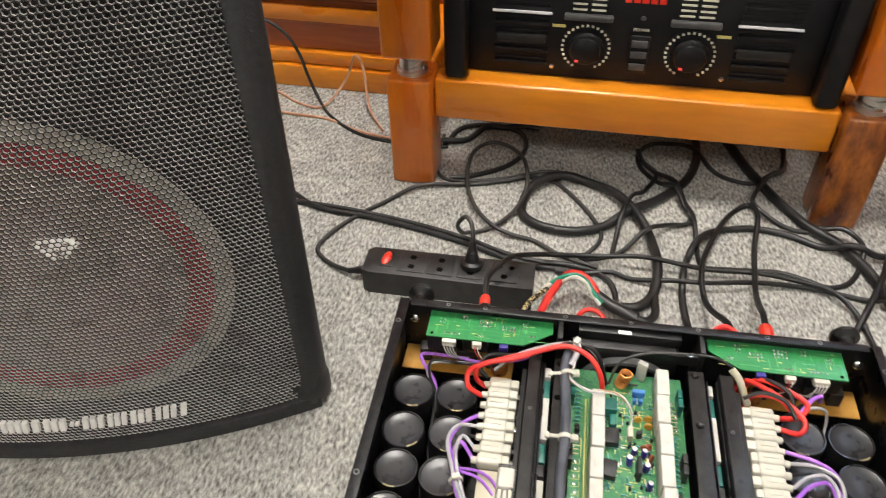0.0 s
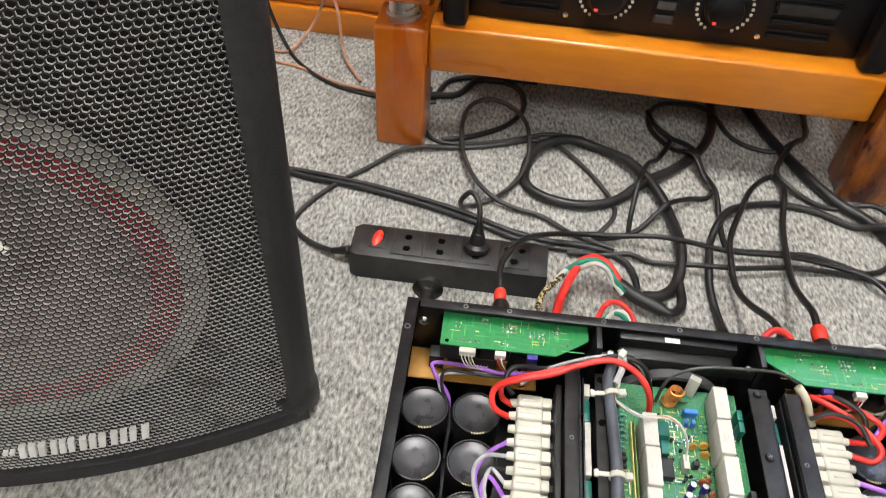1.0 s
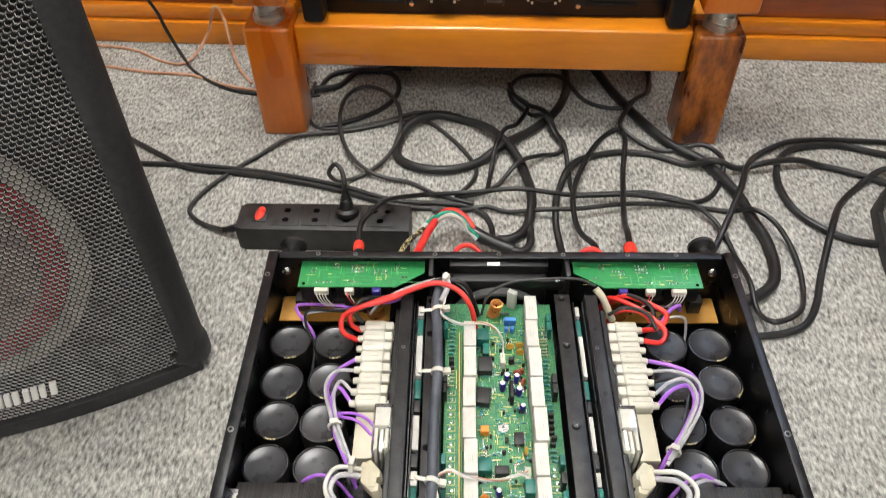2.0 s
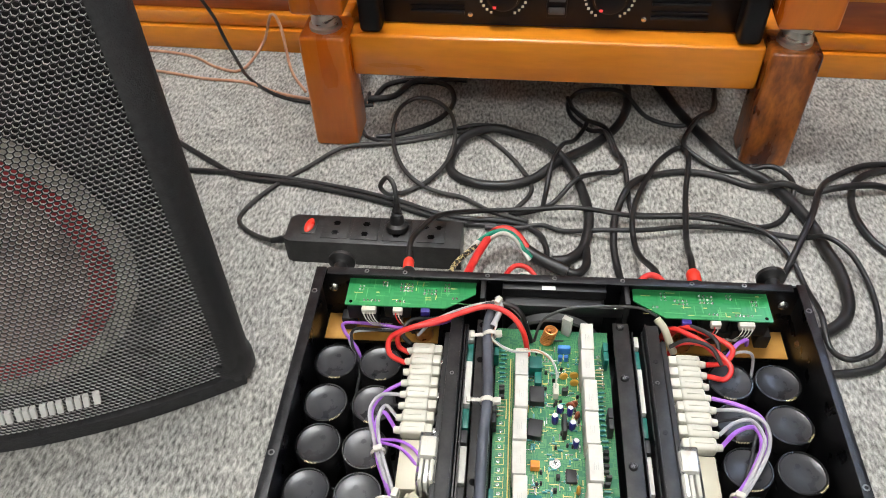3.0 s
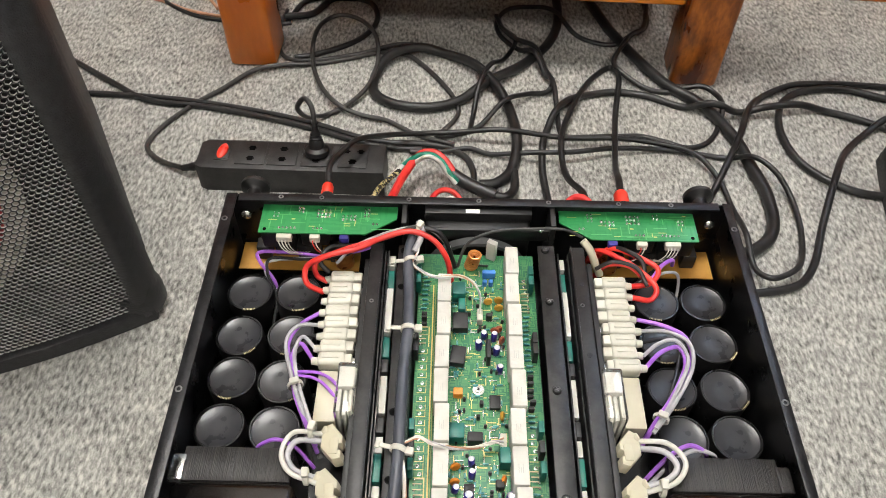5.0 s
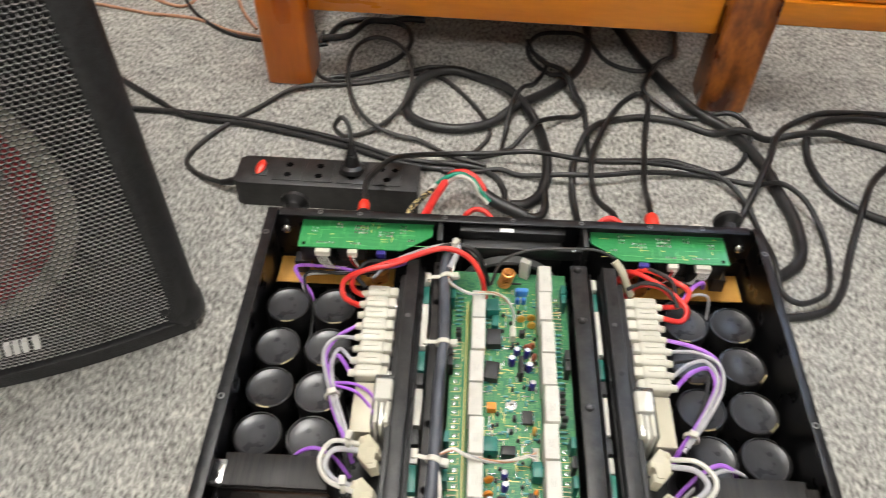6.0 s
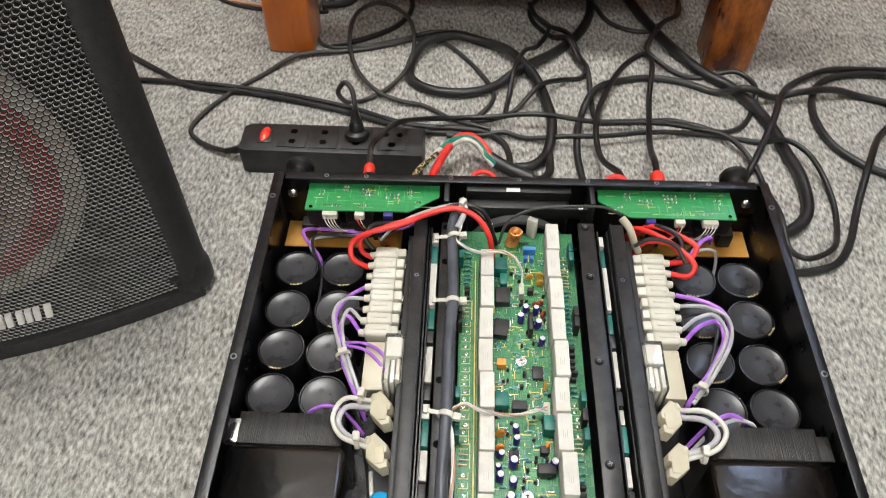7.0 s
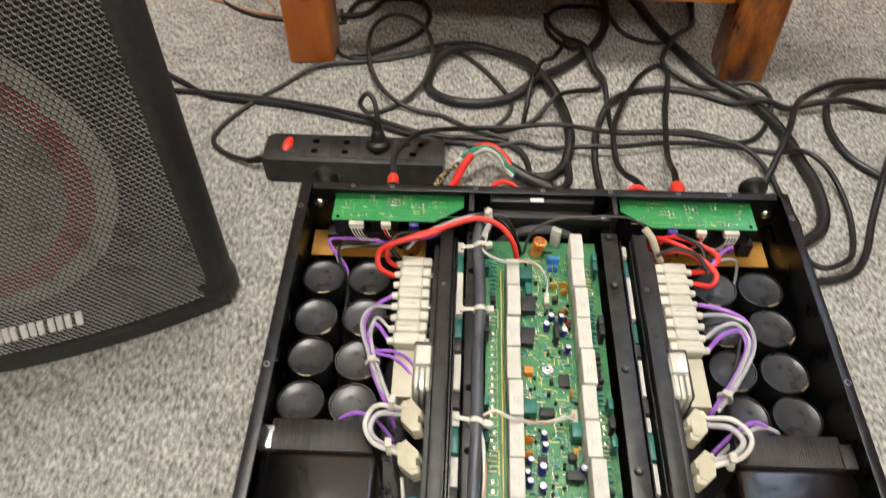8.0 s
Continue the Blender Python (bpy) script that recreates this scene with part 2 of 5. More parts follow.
RESISTOR = surface("resistor_lacquer", (0.02, 0.2, 0.2), (0.12, 0.36, 0.32), 260, 0.4, low=0.45, high=0.55)
CHIP = surface("chip_epoxy", (0.01, 0.01, 0.01), (0.022, 0.022, 0.022), 80, 0.5)
TAPE = surface("varnished_tape", (0.003, 0.0028, 0.0028), (0.014, 0.009, 0.006), 22, 0.2, bump=0.0012, bump_scale=34, rough_var=0.1, low=0.42, high=0.66)
LAMINATE = surface("steel_laminate", (0.003, 0.003, 0.003), (0.04, 0.034, 0.03), 300, 0.4, stretch=(5, 0.04, 0.04), low=0.4, high=0.66, bump=0.0006, bump_scale=420)
CLEAR = clear_material("clear_relay_cover", (0.9, 0.9, 0.86))
DISC_BLUE = surface("blue_disc", (0.0, 0.22, 0.48), (0.01, 0.34, 0.62), 60, 0.35)
DIAL_MARK = surface("pale_dial_mark", (0.66, 0.64, 0.5), (0.8, 0.78, 0.64), 60, 0.5)
LED_RED = glow_material("red_indicator", (0.9, 0.06, 0.06), 0.6)
SWITCH_RED = surface("red_rocker", (0.75, 0.03, 0.015), (0.9, 0.06, 0.03), 60, 0.3)
PANEL_BLACK = surface("satin_black_panel", (0.003, 0.003, 0.004), (0.007, 0.007, 0.008), 60, 0.45, bump=0.0001, bump_scale=900, spec=0.3)
PANEL_GREY = surface("grey_switch", (0.05, 0.05, 0.05), (0.085, 0.085, 0.085), 60, 0.45)
WHITE_STRIPE = surface("pale_stripe", (0.62, 0.62, 0.66), (0.75, 0.75, 0.78), 60, 0.4)
GLOW = glow_material("lamp_diffuser", (1.0, 0.985, 0.965), LAMP_POWER)
GLOW_SOUTH = glow_material("lamp_diffuser_dim", (1.0, 0.985, 0.965), LAMP_POWER_SOUTH)
WHITE_METAL = surface("white_enamel", (0.75, 0.75, 0.75), (0.8, 0.8, 0.8), 40, 0.5)


# ---- mesh helpers ----
def box(bm, x0, x1, y0, y1, z0, z1, bevel=0.0, segs=2, m=None):
    place = Matrix.Translation(((x0 + x1) / 2, (y0 + y1) / 2, (z0 + z1) / 2)) @ Matrix.Diagonal((abs(x1 - x0), abs(y1 - y0), abs(z1 - z0), 1))
    got = bmesh.ops.create_cube(bm, size=1.0, matrix=(m @ place) if m else place)
    if bevel:
        edges = list({e for v in got["verts"] for e in v.link_edges})
        bmesh.ops.bevel(bm, geom=edges, offset=bevel, segments=segs, affect="EDGES", profile=0.5)
    return bm


def cyl(bm, a, b, r, r2=None, seg=20, bevel=0.0):
    a, b = Vector(a), Vector(b)
    d = b - a
    m = Matrix.Translation((a + b) / 2) @ d.to_track_quat("Z", "Y").to_matrix().to_4x4()
    got = bmesh.ops.create_cone(bm, cap_ends=True, segments=seg, radius1=r, radius2=r if r2 is None else r2, depth=d.length, matrix=m)
    if bevel:
        edges = [e for e in {e for v in got["verts"] for e in v.link_edges} if any(len(f.verts) > 4 for f in e.link_faces)]
        bmesh.ops.bevel(bm, geom=edges, offset=bevel, segments=2, affect="EDGES", profile=0.5)
    return bm


def lathe(bm, profile, centre=(0, 0, 0), axis=(0, 0, 1), seg=32):
    """Turns (radius, height) pairs round an axis through the centre."""
    m = Matrix.Translation(centre) @ Vector(axis).to_track_quat("Z", "Y").to_matrix().to_4x4()
    rings = []
    for r, h in profile:
        if r < 1e-6:
            rings.append([bm.verts.new(m @ Vector((0, 0, h)))] * seg)
        else:
            rings.append([bm.verts.new(m @ Vector((r * math.cos(2 * math.pi * i / seg), r * math.sin(2 * math.pi * i / seg), h))) for i in range(seg)])
    for p, q in zip(rings, rings[1:]):
        for i in range(seg):
            j = (i + 1) % seg
            face = []
            for v in (p[i], p[j], q[j], q[i]):
                if v not in face:
                    face.append(v)
            if len(face) > 2:
                bm.faces.new(face)
    return bm


def prism(bm, poly, z0, z1, bevel=0.0):
    """A flat outline in x and y, raised from z0 to z1."""
    low = [bm.verts.new((x, y, z0)) for x, y in poly]
    high = [bm.verts.new((x, y, z1)) for x, y in poly]
    n = len(poly)
    faces = [bm.faces.new(low[::-1]), bm.faces.new(high)]
    for i in range(n):
        faces.append(bm.faces.new((low[i], low[(i + 1) % n], high[(i + 1) % n], high[i])))
    bmesh.ops.recalc_face_normals(bm, faces=faces)
    if bevel:
        bmesh.ops.bevel(bm, geom=list(faces[1].edges), offset=bevel, segments=2, affect="EDGES", profile=0.5)
    return bm


def smooth_line(pts, steps=7):
    """A smooth line through the points."""
    p = [Vector(q) for q in pts]
    if len(p) < 3:
        return p
    p = [p[0] * 2 - p[1]] + p + [p[-1] * 2 - p[-2]]
    out = []
    for a, b, c, d in zip(p, p[1:], p[2:], p[3:]):
        for k in range(steps):
            t = k / steps
            out.append(0.5 * ((2 * b) + (c - a) * t + (2 * a - 5 * b + 4 * c - d) * t * t + (3 * b - a - 3 * c + d) * t ** 3))
    return out + [p[-2]]


def tube(bm, pts, r, seg=10, steps=7, flat=1.0):
    """A round cord swept along a smooth line."""
    line = smooth_line(pts, steps)
    side = None
    rings = []
    for i, c in enumerate(line):
        t = (line[min(i + 1, len(line) - 1)] - line[max(i - 1, 0)]).normalized()
        if side is None:
            side = t.orthogonal().normalized() if abs(t.z) > 0.9 else Vector((0, 0, 1)).cross(t).normalized()
        side = (side - t * side.dot(t)).normalized()
        up = t.cross(side)
        rings.append([bm.verts.new(c + side * (r * math.cos(2 * math.pi * k / seg)) + up * (r * flat * math.sin(2 * math.pi * k / seg))) for k in range(seg)])
    for p, q in zip(rings, rings[1:]):
        for k in range(seg):
            bm.faces.new((p[k], p[(k + 1) % seg], q[(k + 1) % seg], q[k]))
    bm.faces.new(rings[0][::-1])
    bm.faces.new(rings[-1])
    return bm


def finish(bm, name, material, angle=38):
    me = bpy.data.meshes.new(name)
    bmesh.ops.recalc_face_normals(bm, faces=bm.faces)
    bm.to_mesh(me)
    bm.free()
    me.materials.append(material)
    me.polygons.foreach_set("use_smooth", [True] * len(me.polygons))
    me.set_sharp_from_angle(angle=radians(angle))
    return me


def part(name, bm, material, parent, label="", place=None):
    """Links a bmesh, or a mesh that others share, as one object under a thing or a part."""
    me = bm if isinstance(bm, bpy.types.Mesh) else finish(bm, name, material)
    ob = new(name, me)
    ob.parent = parent
    if place is not None:
        ob.matrix_basis = place
    return tagged(ob, label)


def solid(name, bm, material, label, category, kind="", place=None, group=""):
    ob = new(name, finish(bm, name, material))
    if place is not None:
        ob.matrix_basis = place
    return tagged(ob, label, category, group, kind)


def thing(name, place, label, category, group="", kind=""):
    ob = new(name)
    ob.empty_display_size = 0.02
    ob.matrix_basis = place
    return tagged(ob, label, category, group, kind)


def B():
    return bmesh.new()


def lettering(words, size, material, place, parent, name="lettering", depth=0.0002):
    """Raised words in the built-in font, as a mesh part."""
    cu = bpy.data.curves.new(name, "FONT")
    cu.body, cu.size, cu.extrude, cu.align_x = words, size, depth, "CENTER"
    tmp = bpy.data.objects.new(name, cu)
    me = bpy.data.meshes.new_from_object(tmp)
    bpy.data.objects.remove(tmp)
    me.materials.clear()
    me.materials.append(material)
    return part(name, me, material, parent, "", place)


# ---- the room ----
TURN_N = -3.2
NORTH = pose(0, 0.5415, 0, 0, 0, TURN_N)
bm = box(B(), -2.6, 2.6, -3.6, 1.0, -0.05, 0.0)
solid("floor", bm, CARPET, "grey heathered felt carpet covering the floor", "floor", "structure")
solid("ceiling", box(B(), -2.7, 2.7, -3.7, 1.0, 2.7, 2.8), PLASTER, "plain white ceiling", "ceiling", "structure")
solid("wall_west", box(B(), -2.7, -2.6, -3.6, 1.0, 0, 2.7), PLASTER, "plain white wall", "wall", "structure")
solid("wall_east", box(B(), 2.6, 2.7, -3.6, 1.0, 0, 2.7), PLASTER, "plain white wall", "wall", "structure")
solid("wall_south", box(B(), -2.7, 2.7, -3.7, -3.6, 0, 2.7), PLASTER, "plain white wall", "wall", "structure")
wall = tagged(new("wall_north", finish(box(box(box(box(B(), -2.75, 0.3, 0.03, 0.12, 0, 2.75), 0.85, 2.75, 0.03, 0.12, 0, 2.75), 0.3, 0.85, 0.03, 0.12, 0, 0.65), 0.3, 0.85, 0.03, 0.12, 1.45, 2.75), "wall_north", PLASTER)), "wall clad below with varnished reddish wood panelling", "wall", "", "structure")
wall.matrix_basis = NORTH
part("baseboard", box(B(), -2.6, 2.6, 0.0, 0.029, 0.0, 0.038, 0.003), TEAK, wall, "varnished orange wood plinth")
part("trim", box(B(), -2.6, 2.6, 0.006, 0.029, 0.0385, 0.062, 0.006), TEAK, wall, "rounded wood moulding")
part("panelling", box(B(), -2.6, 2.6, 0.016, 0.0295, 0.0625, 0.6, 0.002), RED_WOOD, wall, "reddish varnished wood panelling")
part("rail", box(B(), -2.6, 2.6, 0.008, 0.0158, 0.112, 0.138, 0.004), TEAK, wall, "raised wood rail")
for x in (-1.62, -1.07, -0.52, 0.03, 0.58, 1.13, 1.68):
    part("panel", box(B(), x - 0.235, x + 0.235, 0.006, 0.0158, 0.15, 0.55, 0.008), RED_WOOD, wall, "raised dark red wood panel")
window = thing("window_1", NORTH @ pose(0.575, 0.075, 0.65), "white framed window giving soft blue daylight", "window", "", "structure")
bm = B()
for x0, x1, z0, z1 in ((-0.275, -0.235, 0, 0.8), (0.235, 0.275, 0, 0.8), (-0.235, 0.235, 0, 0.04), (-0.235, 0.235, 0.76, 0.8), (-0.012, 0.012, 0.04, 0.76)):
    box(bm, x0, x1, -0.03, 0.03, z0, z1, 0.003)
part("window_frame", bm, WHITE_METAL, window)
for x0, x1 in ((-0.235, -0.012), (0.012, 0.235)):
    pane = part("pane", box(B(), x0, x1, -0.003, 0.003, 0.04, 0.76), PANE, window, "clear glass")
    pane.visible_shadow = False
solid("backdrop", box(B(), -0.9, 0.9, 0.30, 0.31, -0.3, 1.4), DAYLIGHT, "pale blue daylight outside the window", "backdrop", "structure", NORTH @ pose(0.575, 0, 0.5))
for x, y in LAMPS:
    lamp = thing("ceiling_light", pose(x, y, 2.7), "square white ceiling light panel, switched on", "ceiling light", "ceiling lights")
    part("frame", box(B(), -0.32, 0.32, -0.32, 0.32, -0.03, 0.0, 0.004), WHITE_METAL, lamp)
    part("diffuser", box(B(), -0.3, 0.3, -0.3, 0.3, -0.034, -0.0305), GLOW if y > 0 else GLOW_SOUTH, lamp, "glowing diffuser")


# ---- loudspeakers ----
HALF, BOW, TALL = 0.2275, 0.037, 0.68
WOOFER_Z, WOOFER_R = 0.191, 0.162


def bow(u):
    return BOW * (u / HALF) ** 2


def make_speaker(place):
    sp = thing("loudspeaker", place, "black cabinet loudspeaker with bowed perforated metal grille, standing on the carpet", "loudspeaker", "pair of loudspeakers")
    rear = [(0.15, 0.36), (0.14, 0.37), (-0.14, 0.37), (-0.15, 0.36)]
    part("cabinet", prism(B(), [(-0.207, 0.126), (0.207, 0.126)] + rear, 0.002, TALL, 0.006), CABINET_BLACK, sp)

    def arc(a, b, off, n):
        return [(a + (b - a) * i / n, bow(a + (b - a) * i / n) + off) for i in range(n + 1)]

    def rounded(s):
        """The outline of a side post: flush with the grille inside, rounded outside."""
        inner = 0.2045
        pts = [(inner, bow(inner) + 0.001), (0.209, bow(0.209) - 0.0012), (0.2145, bow(0.2145) - 0.0008), (0.2185, bow(0.2185) + 0.002)]
        for k in range(7):
            a = radians(-62 + k * 22)
            pts.append((0.2085 + 0.019 * math.cos(a), 0.0525 + 0.019 * math.sin(a)))
        pts += [(0.2085, 0.1255), (0.203, 0.1255), (0.203, 0.06), (inner, 0.058)]
        return [(s * x, y) for x, y in pts]

    bm = B()
    for s in (1, -1):
        prism(bm, rounded(s), 0.022, TALL, 0.004)
        lathe(bm, [(0.0001, 0.002), (0.014, 0.0025), (0.02, 0.005), (0.0235, 0.011), (0.0235, 0.028), (0.021, 0.038), (0.0195, 0.055)], (s * 0.2062, 0.053, 0), seg=24)
    for z0, z1 in ((0.002, 0.019), (TALL - 0.02, TALL)):
        prism(bm, arc(-0.2195, 0.2195, -0.0015, 24) + arc(0.2195, -0.2195, 0.024, 24), z0, z1, 0.003)
    for z0, z1 in ((0.003, 0.0185), (TALL - 0.0195, TALL - 0.001)):
        box(bm, -0.2025, 0.2025, 0.04, 0.1255, z0, z1)
    part("front_frame", bm, CABINET_BLACK, sp, "textured black frame with rounded corners")
    # baffle board with the round driver opening
    bm = B()
    n, cz = 64, WOOFER_Z
    for y in (0.0515, 0.0575):
        ring, edge = [], []
        for k in range(n):
            a = 2 * math.pi * k / n
            c, sn = math.cos(a), math.sin(a)
            ring.append(bm.verts.new((0.153 * c, y, cz + 0.153 * sn)))
            reach = min(0.2095 / max(abs(c), 1e-6), ((TALL - 0.02 - cz) if sn > 0 else (cz - 0.019)) / max(abs(sn), 1e-6))
            edge.append(bm.verts.new((reach * c, y, cz + reach * sn)))
        for k in range(n):
            bm.faces.new((ring[k], ring[(k + 1) % n], edge[(k + 1) % n], edge[k]))
    box(bm, -0.2095, 0.2095, 0.0515, 0.0575, TALL - 0.08, TALL - 0.02)
    part("baffle", bm, BAFFLE, sp)

    # perforated sheet: a hexagonal lattice of holes with a rolled rim each
    pitch, hole = 0.005, 0.0023
    row = pitch * math.sqrt(3) / 2
    verts, faces, index = [], [], {}

    def vert(u, z, back):
        key = (round(u * 40000), round(z * 40000), back)
        if key not in index:
            index[key] = len(verts)
            verts.append((u, bow(u) + 0.003 + (-0.0004, 0.0, 0.0012)[back], z))
        return index[key]

    rows = int((TALL - 0.044) / row)
    cols = int(0.422 / pitch)
    for j in range(rows):
        for i in range(cols):
            cu, cz = -0.211 + pitch * (i + 0.5 + 0.5 * (j % 2)), 0.022 + row * (j + 0.6)
            if abs(cu) > 0.2045:
                continue
            outer, rim, inner = [], [], []
            for k in range(6):
                a = radians(60 * k + 30)
                c, s = math.cos(a), math.sin(a)
                outer.append(vert(cu + pitch / math.sqrt(3) * c, cz + pitch / math.sqrt(3) * s, 0))
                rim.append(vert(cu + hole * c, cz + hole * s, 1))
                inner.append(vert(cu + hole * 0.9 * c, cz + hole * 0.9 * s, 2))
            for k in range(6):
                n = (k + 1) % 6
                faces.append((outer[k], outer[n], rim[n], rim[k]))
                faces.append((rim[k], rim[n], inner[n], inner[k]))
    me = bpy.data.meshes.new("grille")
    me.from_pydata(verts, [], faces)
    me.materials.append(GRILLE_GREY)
    me.materials.append(GRILLE_GLINT)
    # every second face is a hole wall and takes the painted glint
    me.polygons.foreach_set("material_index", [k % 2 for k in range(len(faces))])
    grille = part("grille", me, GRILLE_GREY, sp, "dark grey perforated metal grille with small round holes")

    cz, big = WOOFER_Z, WOOFER_R / 0.168
    def turned(*profile):
        return [(r * big, h) for r, h in profile]

    woofer = part("woofer", lathe(B(), turned((0.168, 0.0), (0.168, 0.006), (0.16, 0.008), (0.152, 0.006), (0.15, 0.003)), (0, 0.0515, cz), (0, -1, 0), 64), RIM_GREY, sp, "large bass driver behind the grille")
    part("surround", lathe(B(), turned((0.1505, 0.003), (0.146, 0.008), (0.138, 0.0095), (0.13, 0.007), (0.127, 0.003)), (0, 0.0515, cz), (0, -1, 0), 64), SURROUND_RED, woofer, "red rubber surround")
    part("cone", lathe(B(), turned((0.1275, 0.0035), (0.112, -0.008), (0.088, -0.026), (0.052, -0.046)), (0, 0.0515, cz), (0, -1, 0), 64), CONE_GREY, woofer)
    part("dust_cap", lathe(B(), turned((0.0525, -0.046), (0.047, -0.03), (0.036, -0.016), (0.02, -0.0075), (0, -0.005)), (0, 0.0515, cz), (0, -1, 0), 48), CONE_GREY, woofer)
    # small white inverted-triangle emblem set into the back of the grille
    tri = ((0.0325, 0.2715), (0.067, 0.2695), (0.0475, 0.251))
    mid = (sum(p[0] for p in tri) / 3, sum(p[1] for p in tri) / 3 + 0.001)
    inner = [(mid[0] + (p[0] - mid[0]) * 0.42, mid[1] + (p[1] - mid[1]) * 0.42) for p in tri]
    for (u0, z0), (u1, z1) in [(t[k], t[(k + 1) % 3]) for t in (tri, inner) for k in range(3)]:
        uc, zc, long = (u0 + u1) / 2, (z0 + z1) / 2, math.hypot(u1 - u0, z1 - z0)
        m = Matrix.Translation((uc, bow(uc) + 0.0035, zc)) @ Matrix.Rotation(-math.atan2(z1 - z0, u1 - u0), 4, "Y")
        part("emblem_bar", box(B(), -long / 2 + 0.0026, long / 2 - 0.0026, 0, 0.0016, -0.0024, 0.0024, 0.0003, m=m), EMBLEM, grille, "white bar of a triangular emblem")
    # the maker's badge as a row of plain slanted pale bars
    u = -0.139
    lean = Matrix(((1, 0, 0.2, 0), (0, 1, 0, 0), (0, 0, 1, 0), (0, 0, 0, 1)))
    for k, wide in enumerate((0.02, 0.019, 0.02, 0.027, 0.009, 0.022, 0.01, 0.021, 0.019, 0.021, 0.021, 0.008)):
        m = Matrix.Translation((u, bow(u), 0.0435)) @ Matrix.Rotation(math.atan(2 * BOW * u / HALF ** 2), 4, "Z") @ lean @ Matrix.Rotation(radians(90), 4, "X")
        bm = B()
        bars = max(1, round(wide / 0.0065))
        step = wide / bars
        for i in range(bars):
            z0, z1 = (0.0058, 0.0092) if k == 6 else (0.0, 0.015)
            prism(bm, [(i * step, z0), ((i + 0.74) * step, z0), ((i + 0.74) * step, z1), (i * step, z1)], -0.003, 0.0012, 0.0003)
        bmesh.ops.transform(bm, matrix=m, verts=bm.verts)
        part("badge_block", bm, BADGE, sp, "pale raised bars of the badge")
        u += wide + 0.0018
    for s in (1, -1):
        for z in (0.035, TALL - 0.04):
            part("screw", lathe(B(), [(0.0042, 0), (0.004, 0.0015), (0.0022, 0.0024), (0, 0.0026)], (s * 0.198, bow(0.198) + 0.0035, z), (0, -1, 0), 16), CABINET_BLACK, sp)
    return sp


speaker = make_speaker(pose(-0.5, -0.14, 0.0015, 0, 0.6, 15))
other = copy_thing(speaker, pose(0.434, -0.036, 0, 0, 0, -88))


# ---- wooden equipment rack with the working amplifier ----
RACK = pose(0, 0.3235, 0, 0, 0, -2.2)
rack = thing("equipment_rack", RACK, "varnished orange wooden equipment rack with metal spacers, on the carpet", "rack")
for s, depth in ((-1, 0.0), (1, 0.0), (-1, 0.36), (1, 0.36)):
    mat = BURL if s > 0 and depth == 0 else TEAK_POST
    x0, x1 = (-0.304, -0.246) if s < 0 else (0.246, 0.303)
    yy = depth
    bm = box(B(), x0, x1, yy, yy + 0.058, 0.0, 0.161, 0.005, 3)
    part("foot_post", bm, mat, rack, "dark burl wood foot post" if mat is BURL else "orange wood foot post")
    cx, cy = (x0 + x1) / 2, yy + 0.029
    part("spacer", lathe(B(), [(0, 0.1605), (0.02, 0.161), (0.02, 0.166), (0.0165, 0.168), (0.0165, 0.184), (0.0195, 0.1855), (0.0195, 0.19), (0, 0.1905)], (cx, cy, 0), seg=32), NICKEL, rack, "round nickel-plated spacer")
    part("upper_post", box(B(), cx - 0.032, cx + 0.032, yy - 0.003, yy + 0.061, 0.191, 0.62, 0.005, 3), TEAK_POST, rack, "orange wood post")
for y0 in (0.021, 0.372):
    part("beam", box(B(), -0.2455, 0.2455, y0, y0 + 0.034, 0.098, 0.155, 0.004, 3), TEAK, rack, "orange wood cross beam")
for x0 in (-0.296, 0.254):
    part("side_beam", box(B(), x0, x0 + 0.042, 0.0585, 0.3595, 0.1, 0.155, 0.004, 3), TEAK, rack)
for x0 in (-0.21, 0.185):
    part("runner", box(B(), x0, x0 + 0.025, 0.0555, 0.3715, 0.135, 0.1545, 0.002), TEAK, rack)

